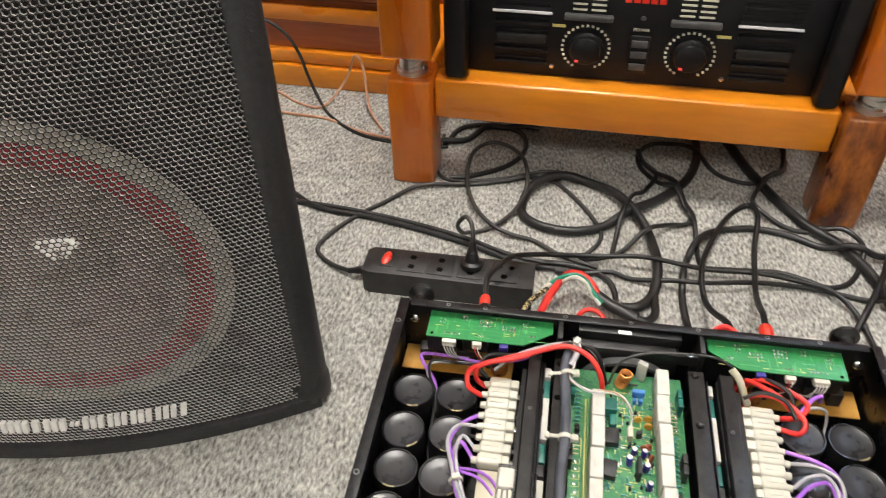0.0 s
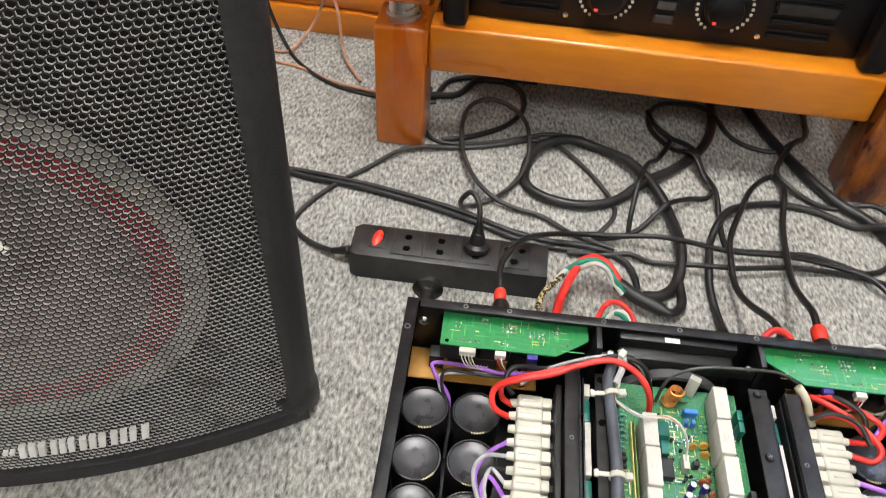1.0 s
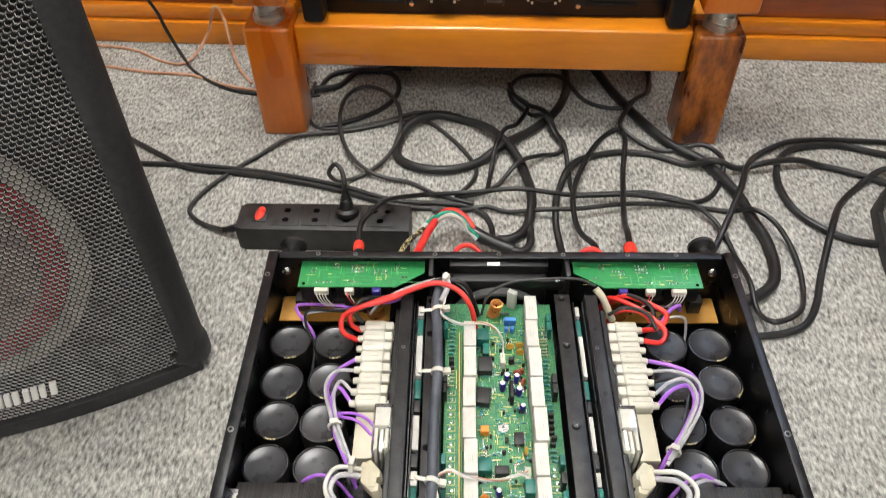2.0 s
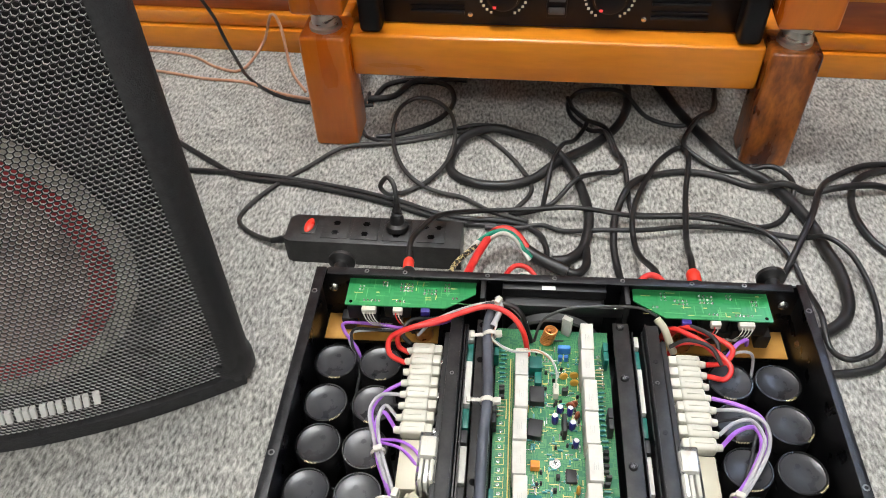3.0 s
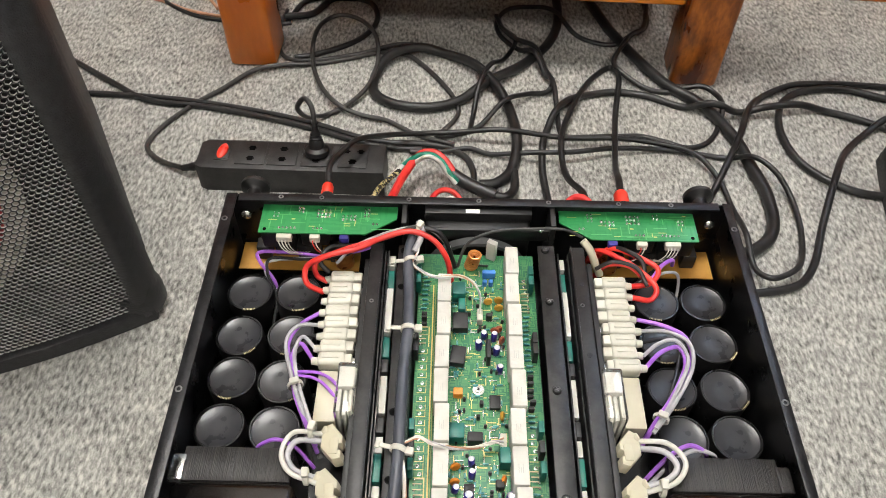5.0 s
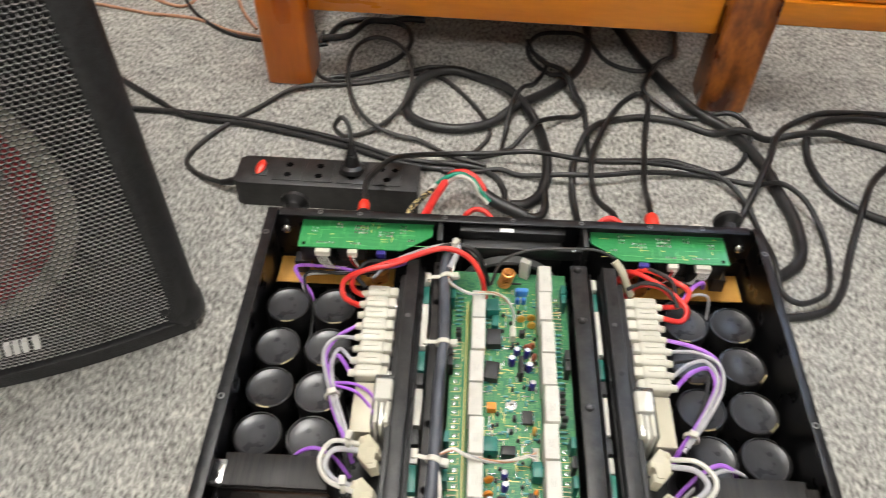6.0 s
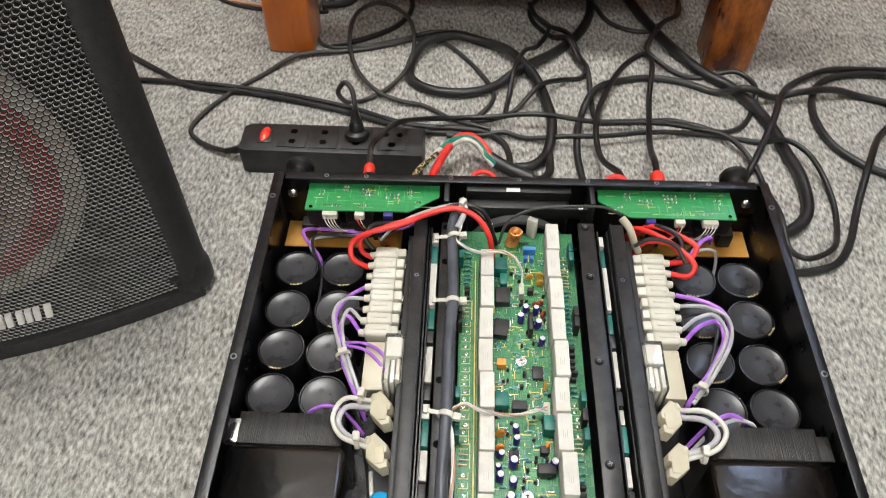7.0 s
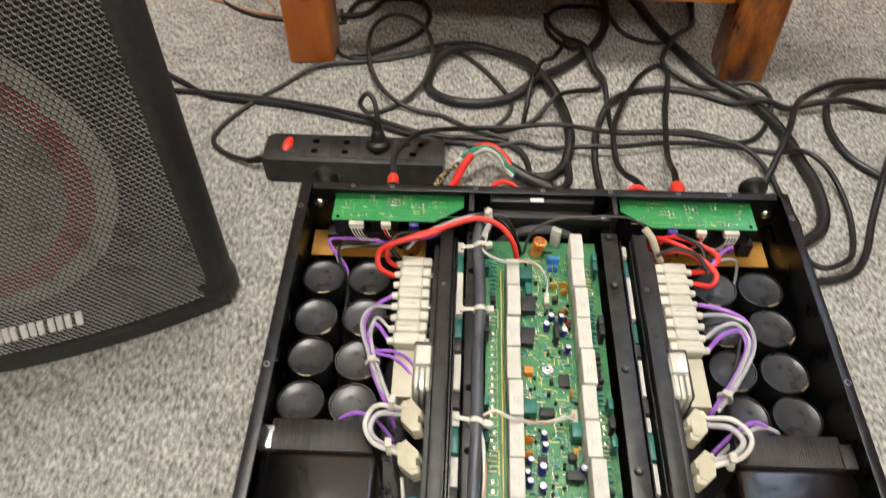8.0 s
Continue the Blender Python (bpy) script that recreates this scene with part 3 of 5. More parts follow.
amp = thing("power_amplifier", RACK @ pose(0.003, 0.058, 0.155), "black rack-mount power amplifier with two dials, standing on a wooden rack", "amplifier")
part("case", box(B(), -0.215, 0.215, 0.004, 0.3, 0.012, 0.142, 0.002), CHASSIS, amp)
for x in (-0.19, 0.19):
    for y in (0.03, 0.27):
        part("foot", cyl(B(), (x, y, 0), (x, y, 0.0125), 0.012, 0.014), RUBBER, amp)
face = part("front_panel", box(B(), -0.2415, 0.2415, -0.004, 0.0035, 0.0, 0.144, 0.0015), PANEL_BLACK, amp, "black front panel")
for s in (-1, 1):
    bm = box(B(), s * 0.2215 - 0.0135, s * 0.2215 + 0.0135, -0.036, -0.004, 0.002, 0.142, 0.006, 3)
    part("handle", bm, PANEL_BLACK, amp, "thick black rack handle")
    bm = B()
    for k in range(7):
        box(bm, s * 0.143 - 0.033, s * 0.143 + 0.033, -0.0075, -0.0042, 0.014 + 0.018 * k, 0.019 + 0.018 * k, 0.0008)
        box(bm, s * 0.143 - 0.033, s * 0.143 + 0.033, -0.0058, -0.0042, 0.022 + 0.018 * k, 0.025 + 0.018 * k, 0.0005)
    part("vent", bm, PANEL_BLACK, face, "ribbed vent grille")
    part("stripe", box(B(), s * 0.143 - 0.036, s * 0.143 + 0.036, -0.0095, -0.0077, 0.0835, 0.087, 0.0006), WHITE_STRIPE, face, "pale stripe")
    part("logo_plate", box(B(), s * 0.143 - 0.03, s * 0.143 + 0.03, -0.0085, -0.0042, 0.044, 0.056, 0.001), PLASTIC, face)
    cx, cz = (0.0605 if s > 0 else -0.0635), 0.043
    part("dial_plate", cyl(B(), (cx, -0.0042, cz), (cx, -0.0056, cz), 0.031, seg=40), PANEL_BLACK, face)
    bm = B()
    for k in range(25):
        a = radians(-60 - 300 * k / 24 * 1.0 + 300)
        px, pz = cx + 0.0285 * math.cos(a), cz + 0.0285 * math.sin(a)
        box(bm, px - 0.0015, px + 0.0015, -0.0066, -0.0054, pz - 0.0015, pz + 0.0015, 0.0003)
    part("scale", bm, DIAL_MARK, face, "ring of pale dots round the dial")
    knob = part("knob", lathe(B(), [(0.0215, 0), (0.0215, 0.004), (0.0185, 0.006), (0.0175, 0.011), (0.0155, 0.0125), (0, 0.013)], (cx, -0.0057, cz), (0, -1, 0), 40), PANEL_BLACK, face, "round black knob")
    part("pointer", box(B(), cx - 0.0115, cx - 0.0075, -0.0196, -0.0184, cz - 0.0135, cz - 0.0105, 0.0004), LED_RED, knob, "red pointer")
    part("label", box(B(), cx + s * 0.0345 - 0.008, cx + s * 0.0345 + 0.008, -0.005, -0.0042, cz + 0.024, cz + 0.0275), SILK, face, "faint pale marking")
    part("meter_hood", box(B(), cx - 0.029, cx + 0.029, -0.012, -0.0042, 0.079, 0.087, 0.002), PANEL_GREY, face, "grey hood under the level meter")
    bm = B()
    for k in range(6):
        for x in (-0.02, 0.002):
            box(bm, cx + x, cx + x + 0.017, -0.006, -0.0042, 0.0905 + 0.0068 * k, 0.0925 + 0.0068 * k)
    part("level_meter", bm, DIAL_MARK, face, "ladder of pale level marks")
    part("screw", lathe(B(), [(0.0035, 0), (0.003, 0.0012), (0, 0.0016)], (s * 0.103, -0.0042, 0.014), (0, -1, 0), 14), STEEL, face)
part("power_switch", box(B(), -0.012, 0.012, -0.0085, -0.0042, 0.014, 0.064, 0.002), PANEL_BLACK, face, "rocker power switch")
for z in (0.02, 0.036, 0.05):
    part("switch_rib", box(B(), -0.0095, 0.0095, -0.0115, -0.0087, z, z + 0.009, 0.001), PANEL_GREY, face)
lettering("POWER", 0.0055, DIAL_MARK, Matrix.Translation((0, -0.0045, 0.0685)) @ Matrix.Rotation(radians(90), 4, "X"), face)
part("indicator", lathe(B(), [(0.003, 0), (0.0025, 0.0015), (0, 0.0018)], (0, -0.0042, 0.085), (0, -1, 0), 16), PANEL_GREY, face)
bm = B()
for k in range(5):
    box(bm, -0.024 + 0.0098 * k, -0.0163 + 0.0098 * k, -0.0056, -0.0042, 0.1035, 0.1125, 0.0004)
part("logo", bm, SWITCH_RED, face, "row of plain red bars")


# ---- the opened amplifier on the carpet ----
RIM, WIDE, NEAR = 0.122, 0.2175, -0.425
DULL = surface("dull_steel", (0.12, 0.12, 0.12), (0.24, 0.235, 0.23), 120, 0.4, metal=0.6)
case = thing("open_amplifier", pose(0, 0, 0), "opened black power amplifier chassis, lid off, lying on carpet", "amplifier")
part("bottom_plate", box(B(), -0.2165, 0.2165, NEAR + 0.004, -0.002, 0.008, 0.0105), CHASSIS, case)
for x in (-0.19, 0.19):
    for y in (-0.04, NEAR + 0.04):
        part("foot", cyl(B(), (x, y, 0), (x, y, 0.0082), 0.013, 0.015), RUBBER, case)
for s in (-1, 1):
    a, b = sorted((s * WIDE, s * (WIDE - 0.0018)))
    panel = part("side_panel", box(B(), a, b, NEAR, 0.0, 0.008, RIM - 0.0018), CHASSIS, case, "black sheet steel side")
    a, b = sorted((s * WIDE, s * (WIDE - (0.0095 if s < 0 else 0.0075))))
    lip = part("lip", box(B(), a, b, NEAR, 0.0, RIM - 0.0017, RIM, 0.0006), CHASSIS_EDGE, panel, "folded rim with worn edges")
    for y in (-0.03, -0.191, -0.36):
        part("screw_hole", lathe(B(), [(0.0026, 0.0002), (0.0026, 0.0006), (0.0016, 0.0007), (0.0014, 0.0003)], (s * (WIDE - 0.004), y, RIM), seg=16), DULL, panel)
    part("screw", lathe(B(), [(0.0048, 0), (0.0045, 0.002), (0.003, 0.0034), (0, 0.0038)], (s * 0.2035, -0.0045, 0.1), (0, -1, 0.2), 18), STEEL, panel, "bright steel screw")
    part("standoff", lathe(B(), [(0.0085, 0.0), (0.0075, 0.002), (0.0066, 0.031), (0.0085, 0.0335), (0.0125, 0.0348), (0.0135, 0.036), (0.0135, 0.0395), (0.012, 0.041), (0, 0.0412)], (s * 0.205, 0.0005, 0.089), (0, 1, 0), 28), PLASTIC, case, "round black rear standoff")
rear = part("rear_panel", box(B(), -0.2155, 0.2155, -0.002, 0.0, 0.008, RIM - 0.0018), CHASSIS, case, "black sheet steel back")
part("lip", box(B(), -0.2065, 0.2065, -0.0085, 0.0, RIM - 0.0017, RIM, 0.0006), CHASSIS_EDGE, rear, "folded rim with worn edges")
for x in (-0.17, -0.135, -0.06, 0.0, 0.06, 0.12, 0.165):
    part("screw_hole", lathe(B(), [(0.0022, 0.0002), (0.0022, 0.0006), (0.0012, 0.0007), (0.001, 0.0003)], (x, -0.004, RIM), seg=14), DULL, rear)
part("front_panel", box(B(), -0.2415, 0.2415, NEAR - 0.006, NEAR, 0.002, RIM + 0.008, 0.002), PANEL_BLACK, case)

# smoothing capacitors
cap_body = finish(lathe(B(), [(0, 0), (0.0192, 0), (0.0195, 0.001), (0.0195, 0.0605), (0.0188, 0.0618), (0.0178, 0.0618), (0.0174, 0.0608)], seg=40), "capacitor", CAP_SLEEVE)
cap_top = finish(lathe(B(), [(0.0175, 0.0606), (0.0171, 0.0612), (0.0166, 0.0609), (0.006, 0.0609), (0, 0.0609)], seg=40), "end_disc", CAP_TOP)
bm = B()
for k in range(9):
    a = radians(-14 + 3.6 * k)
    m = Matrix.Rotation(a, 4, "Z") @ Matrix.Translation((0.01875, 0, 0.0616))
    box(bm, -0.0008, 0.0008, -0.0003, 0.0003, 0, 0.0003, m=m)
cap_mark = finish(bm, "marking", GOLD_PRINT)
rng = random.Random(4)
for s in (-1, 1):
    for j in range(4):
        for i, x in enumerate((0.1945, 0.1535)):
            y = -0.0705 - 0.0415 * j
            ob = part("capacitor", cap_body, CAP_SLEEVE, case, "", pose(s * x, y, 0.0108, rng.uniform(-1.2, 1.2), rng.uniform(-1.2, 1.2), rng.uniform(-115, -35)))
            part("end_disc", cap_top, CAP_TOP, ob, "dull dark grey end")
            part("marking", cap_mark, GOLD_PRINT, ob, "fine gold print")

# rear input boards, solder side up
TRACE = surface("trace_green", (0.06, 0.34, 0.1), (0.12, 0.44, 0.15), 60, 0.35)
for s in (-1, 1):
    outline = [(0.187, -0.0022), (0.187, -0.034), (0.096, -0.034), (0.07, -0.016), (0.07, -0.0022)]
    bd = part("input_board", prism(B(), [(s * x, y) for x, y in outline], 0.1085, 0.110), BOARD_TRACE, case, "green circuit board with its solder side up")
    rng = random.Random(11 + s)
    bm, sk, tr = B(), B(), B()
    for gx, gy, nx, ny in ((0.165, -0.0285, 5, 1), (0.139, -0.0285, 3, 1), (0.135, -0.0115, 4, 3), (0.155, -0.008, 2, 2), (0.113, -0.016, 4, 2), (0.098, -0.01, 2, 3), (0.09, -0.0225, 2, 1), (0.176, -0.014, 2, 2)):
        for i in range(nx):
            for j in range(ny):
                px, py = s * (gx + 0.0034 * (i - nx / 2)), gy + 0.0038 * (j - (ny - 1) / 2)
                r = rng.uniform(0.001, 0.0016)
                lathe(bm, [(r, 0.1099), (r * 0.7, 0.1107), (r * 0.25, 0.1117), (0, 0.1118)], (px, py, 0), seg=8)
    for k in range(16):
        px, py = s * rng.uniform(0.078, 0.182), rng.uniform(-0.031, -0.005)
        w, h = rng.choice(((0.0055, 0.0006), (0.0006, 0.004), (0.003, 0.0012), (0.008, 0.0005)))
        box(sk, px - w / 2, px + w / 2, py - h / 2, py + h / 2, 0.1101, 0.1102)
    for k in range(26):
        px, py = s * rng.uniform(0.08, 0.18), rng.uniform(-0.0315, -0.004)
        w, h = rng.choice(((0.012, 0.0008), (0.0008, 0.007), (0.018, 0.0008), (0.0008, 0.011)))
        w = min(w, 2 * (0.184 - abs(px)))
        box(tr, px - w / 2, px + w / 2, max(py - h / 2, -0.033), min(py + h / 2, -0.003), 0.11005, 0.1101)
    tagged(part("solder_joints", bm, SOLDER, bd, "bright solder joints"), kind="stuff")
    tagged(part("silkscreen", sk, SILK, bd, "fine pale yellow print"), kind="stuff")
    tagged(part("trace_layer", tr, TRACE, bd, "lighter green copper traces"), kind="stuff")
    part("board_hole", cyl(B(), (s * 0.182, -0.0305, 0.1098), (s * 0.182, -0.0305, 0.1104), 0.0016, seg=14), PLASTIC_DARK, bd)
    for x, w, colour in ((0.165, 0.013, 0), (0.139, 0.0085, 0), (0.114, 0.008, 1)):
        cn = part("connector", box(B(), s * x - w / 2, s * x + w / 2, -0.0385, -0.0325, 0.1025, 0.1088, 0.0006), NYLON if not colour else VIOLET, bd, "small white plug" if not colour else "small dark blue part")
        if not colour:
            for k in range(4 if w > 0.01 else 2):
                px = s * x + (k - (1.5 if w > 0.01 else 0.5)) * 0.0027
                part("wire", tube(B(), [(px, -0.038, 0.1055), (px, -0.0405, 0.104), (px - s * 0.003, -0.0425, 0.098), (px - s * 0.008, -0.039, 0.088), (px - s * 0.014, -0.03, 0.08)], 0.0005, 6, 4), RED if (w < 0.01 and k == 0) else WHITE_PVC, cn)
    part("jack", box(B(), s * 0.1765 - 0.011, s * 0.1765 + 0.011, -0.029, -0.0025, 0.083, 0.108, 0.002), PLASTIC, bd, "black jack socket under the board")
    part("jack", box(B(), s * 0.142 - 0.012, s * 0.142 + 0.012, -0.026, -0.0025, 0.083, 0.108, 0.002), PLASTIC, bd)
    tan = part("output_board", box(B(), *sorted((s * 0.2125, s * 0.105)), -0.0345, -0.004, 0.0585, 0.06), BOARD_TAN, case, "plain tan circuit board")
    for x, y, w in ((0.19, -0.018, 0.012), (0.172, -0.0125, 0.018), (0.15, -0.016, 0.02), (0.125, -0.02, 0.012)):
        part("component", box(B(), s * x - w / 2, s * x + w / 2, y - 0.006, y + 0.006, 0.0602, 0.077, 0.001), CHIP, tan)
    part("inductor", lathe(B(), [(0.004, 0), (0.0085, 0.0005), (0.0085, 0.013), (0.004, 0.0135)], (s * 0.118, -0.026, 0.0602), seg=20), COPPER, tan, "copper coil")

# fan at the middle of the back
fan = part("fan", box(B(), -0.0455, 0.0455, -0.0238, -0.0025, 0.012, 0.106, 0.004, 3), PLASTIC, case, "black cooling fan in its frame")
part("guard", box(B(), -0.0605, 0.0605, -0.0275, -0.0245, 0.098, 0.111, 0.0012), PLASTIC, fan, "black bracket bar across the fan")
part("shroud", lathe(B(), [(0.0455, 0), (0.0455, 0.0075), (0.043, 0.0085), (0.041, 0.001)], (0, -0.0285, 0.058), (0, -1, 0), 48), PANEL_GREY, fan)
part("hub", lathe(B(), [(0.0185, 0), (0.0185, 0.006), (0.017, 0.0075), (0, 0.0075)], (0, -0.0286, 0.058), (0, -1, 0), 32), PLASTIC_DARK, fan)
for k in range(7):
    a = 2 * math.pi * k / 7
    m = Matrix.Translation((0, -0.0325, 0.058)) @ Matrix.Rotation(a, 4, "Y") @ Matrix.Rotation(radians(28), 4, "X")
    part("blade", box(B(), -0.009, 0.009, -0.0006, 0.0006, 0.019, 0.0405, 0.0004, m=m), PANEL_GREY, fan)
for s in (-1, 1):
    part("bracket", box(B(), *sorted((s * 0.061, s * 0.0655)), -0.0285, -0.0022, 0.04, 0.1195, 0.0006), PLASTIC, fan)
    part("screw", lathe(B(), [(0.0026, 0), (0.0024, 0.0014), (0, 0.002)], (s * 0.0535, -0.026, 0.1111), seg=14), STEEL, fan)
part("flange", box(B(), -0.046, 0.046, -0.0135, -0.0025, 0.1062, 0.1165, 0.0008), PLASTIC, fan, "black mounting flange")
part("sticker", box(B(), -0.011, 0.001, -0.0132, -0.0086, 0.1166, 0.1168), EMBLEM, fan, "small white paper sticker")

# heat sink rails along the board
rails = ((-0.0895, -0.0785, 0.1145), (-0.0665, -0.0515, 0.1125), (0.0485, 0.0622, 0.1155), (0.0755, 0.087, 0.1145))
for n, (x0, x1, top) in enumerate(rails):
    rail = part("heat_sink_rail", box(B(), x0, x1, -0.408, -0.047, top - 0.0026, top, 0.0006), ANODISED, case, "black anodised aluminium rail")
    web = x0 if n == 3 else x1 - 0.0025
    part("web", box(B(), web, web + 0.0025, -0.408, -0.047, 0.0108, top - 0.0027), ANODISED, rail)
    edge = x1 - 0.0012 if n == 0 else x0
    if n in (0, 3):
        part("edge_strip", box(B(), edge, edge + 0.0012, -0.408, -0.047, top + 0.0001, top + 0.0012, 0.0003), CHASSIS_EDGE, rail, "glossy edge")
        for y in (-0.106, -0.297):
            xx = x0 + 0.0048
            part("screw_hole", lathe(B(), [(0.0018, 0.0002), (0.0018, 0.0006), (0.001, 0.0006), (0.0009, 0.0002)], (xx, y, top), seg=12), DULL, rail)
    if n == 2:
        for y in (-0.052, -0.104, -0.182, -0.262, -0.345):
            sc = part("screw", lathe(B(), [(0.0034, 0), (0.0034, 0.0008), (0.0024, 0.0022), (0, 0.0026)], (0.0545, y, top), seg=20), PLASTIC, rail, "black cross-head screw")
            for a in (20, 110):
                part("slot", box(B(), -0.0016, 0.0016, -0.0003, 0.0003, top + 0.0022, top + 0.0027, m=Matrix.Translation((0.0545, y, 0)) @ Matrix.Rotation(radians(a), 4, "Z")), DULL, sc)
    if n == 1:
        for y in (-0.053, -0.09, -0.2, -0.25, -0.33):
            part("hole", cyl(B(), (-0.0622, y, top - 0.001), (-0.0622, y, top + 0.0003), 0.0028, seg=16), PLASTIC_DARK, rail)
for s, xs in ((-1, (-0.0775, -0.0752)), (1, (0.0625, 0.0655, 0.0735))):
    for x in xs:
        part("fin", box(B(), x, x + 0.0011, -0.408, -0.05, 0.02, 0.1085), CHASSIS, case, "thin black fin")
for s in (-1, 1):
    x = -0.0715 if s < 0 else 0.0695
    for k, (y0, y1, kind) in enumerate(((-0.052, -0.063, 0), (-0.066, -0.084, 1), (-0.0855, -0.128, 0), (-0.131, -0.149, 1), (-0.152, -0.163, 2), (-0.165, -0.196, 0), (-0.2, -0.212, 2), (-0.214, -0.226, 0), (-0.228, -0.248, 1), (-0.25, -0.272, 0), (-0.275, -0.288, 2), (-0.29, -0.306, 1), (-0.31, -0.35, 0), (-0.352, -0.37, 1))):
        half = 0.0027 if s < 0 else 0.0019
        part("insulator", box(B(), x - half, x + half, y1, y0, 0.06, 0.104 - 0.002 * (k % 2), 0.0005), (CERAMIC, TEAL, CHIP)[kind], case, ("white insulating pad", "teal transistor pad", "black transistor")[kind])
for k in range(5):
    y = -0.085 - 0.066 * k
    part("slot_hole", lathe(B(), [(0.0021, 0), (0.0021, 0.0002), (0, 0.0002)], (0.0814, y, 0.1147), seg=18), CHASSIS_EDGE, case, "oval slot", None)

# main board
board = part("main_board", box(B(), -0.0495, 0.0475, -0.402, -0.038, 0.0885, 0.0901), BOARD, case, "green main circuit board crowded with components")
for x0, ys in ((-0.0335, (-0.078, -0.106, -0.1365, -0.165, -0.1935, -0.2235, -0.255, -0.2845, -0.3135, -0.342, -0.371)), (0.0215, (-0.0485, -0.077, -0.106, -0.136, -0.165, -0.196, -0.2245, -0.2535, -0.285))):
    for k, (ya, yb) in enumerate(zip(ys, ys[1:])):
        top = 0.1165 + (0.0008 if k % 3 == 1 else 0)
        off = rng.uniform(-0.0011, 0.0011)
        r = part("power_resistor", box(B(), x0 + off, x0 + 0.0105 + off, yb + 0.0007, ya - 0.0007, 0.0935, top, 0.0008), CERAMIC, board, "white ceramic power resistor")
        bm = B()
        for i in range(3):
            box(bm, x0 + off + 0.0035 + 0.0014 * i, x0 + off + 0.0039 + 0.0014 * i, yb + 0.009, yb + 0.0155 - 0.0025 * (i % 2), top, top + 0.00005)
        part("marking", bm, MARK_GREY, r, "faint grey print")

coil = B()
tube(coil, [(-0.006 + 0.0052 * math.cos(2 * math.pi * t / 12) + 0.0004 * t / 12, -0.0515 + 0.0052 * math.sin(2 * math.pi * t / 12), 0.0915 + 0.0021 * t / 12) for t in range(0, 97)], 0.0009, 6, 1)
part("coil", coil, COPPER, board, "orange enamelled copper coil")
part("upright_resistor", box(B(), -0.0042, 0.0042, -0.0025, 0.0025, 0.0902, 0.112, 0.0006, m=pose(0.0115, -0.041, 0, 0, 0, -28)), CERAMIC, board, "white ceramic block standing upright")
part("film_capacitor", box(B(), 0.0035, 0.0145, -0.064, -0.0595, 0.0902, 0.0985, 0.0012), BLUE, board, "light blue film capacitor")
for x in (0.0055, 0.0105):
    part("film_capacitor", box(B(), x - 0.0019, x + 0.0019, -0.0725, -0.0685, 0.0902, 0.097, 0.0012), BLUE, board, "small blue capacitor")
part("transformer_block", box(B(), -0.0215, -0.0105, -0.089, -0.0765, 0.0902, 0.1035, 0.001), TEAL, board, "teal moulded part")
part("transformer_block", box(B(), -0.0165, -0.0105, -0.101, -0.0895, 0.0902, 0.099, 0.001), TEAL, board)
for x0, x1, y0, y1, h, a in ((-0.0205, -0.0085, -0.119, -0.1035, 0.0085, 0), (-0.022, -0.0105, -0.1505, -0.1345, 0.008, -8)):
    cx, cy = (x0 + x1) / 2, (y0 + y1) / 2
    part("relay", box(B(), x0 - cx, x1 - cx, y0 - cy, y1 - cy, 0.0902, 0.0902 + h, 0.0008, m=pose(cx, cy, 0, 0, 0, a)), CHIP, board, "black moulded block")
can = finish(lathe(B(), [(0, 0), (0.0024, 0), (0.0025, 0.0006), (0.0025, 0.0085), (0.0021, 0.0092)], seg=18), "electrolytic", VIOLET)
can_top = finish(lathe(B(), [(0.0021, 0.0091), (0.0018, 0.0089), (0, 0.0089)], seg=18), "can_top", CAN_TOP)
for x, y, k in ((0.004, -0.122, 1), (0.0, -0.132, 1.1), (0.012, -0.124, 1), (0.0135, -0.137, 1.1), (0.0155, -0.153, 1), (-0.006, -0.228, 1), (-0.006, -0.237, 1), (-0.018, -0.2475, 1), (-0.009, -0.2545, 1.25), (-0.0185, -0.257, 0.9), (-0.0185, -0.2645, 1.1), (-0.009, -0.2675, 1.2), (-0.0115, -0.2795, 1.25), (0.0195, -0.2535, 1.2), (0.011, -0.29, 1.3), (0.0075, -0.299, 1.2), (-0.009, -0.316, 1.1), (0.006, -0.33, 1.2)):
    c = part("electrolytic", can, VIOLET, board, "violet electrolytic capacitor", pose(x, y, 0.0902, rng.uniform(-6, 6), rng.uniform(-6, 6), rng.uniform(0, 360)) @ Matrix.Diagonal((k, k, k, 1)))
    part("can_top", can_top, CAN_TOP, c, "bright metal top")
disc = finish(lathe(B(), [(0, -0.0014), (0.003, -0.0012), (0.0038, 0), (0.003, 0.0012), (0, 0.0014)], seg=20), "disc_capacitor", BROWN)
for x, y, a, mat in ((0.0155, -0.1165, 20, 0), (0.018, -0.127, 60, 0), (0.013, -0.118, -10, 0), (0.0165, -0.088, 0, 1), (0.008, -0.0895, 10, 1), (0.0165, -0.0955, 5, 1), (0.0165, -0.192, 80, 1), (-0.018, -0.2425, 10, 2), (0.016, -0.241, 70, 2), (0.009, -0.283, 5, 2), (-0.0175, -0.2315, 15, 2)):
    me = disc
    if mat:
        me = disc.copy()
        me.materials.clear()
        me.materials.append((AMBER, ORANGE)[mat - 1])
    part("disc_capacitor", me, BROWN, board, ("brown disc capacitor", "amber capacitor", "orange capacitor")[mat], pose(x, y, 0.0942, 78, 0, a))
part("trimmer", box(B(), -0.0195, -0.0125, -0.1765, -0.1705, 0.0902, 0.097, 0.0006), ORANGE, board, "orange trimmer")
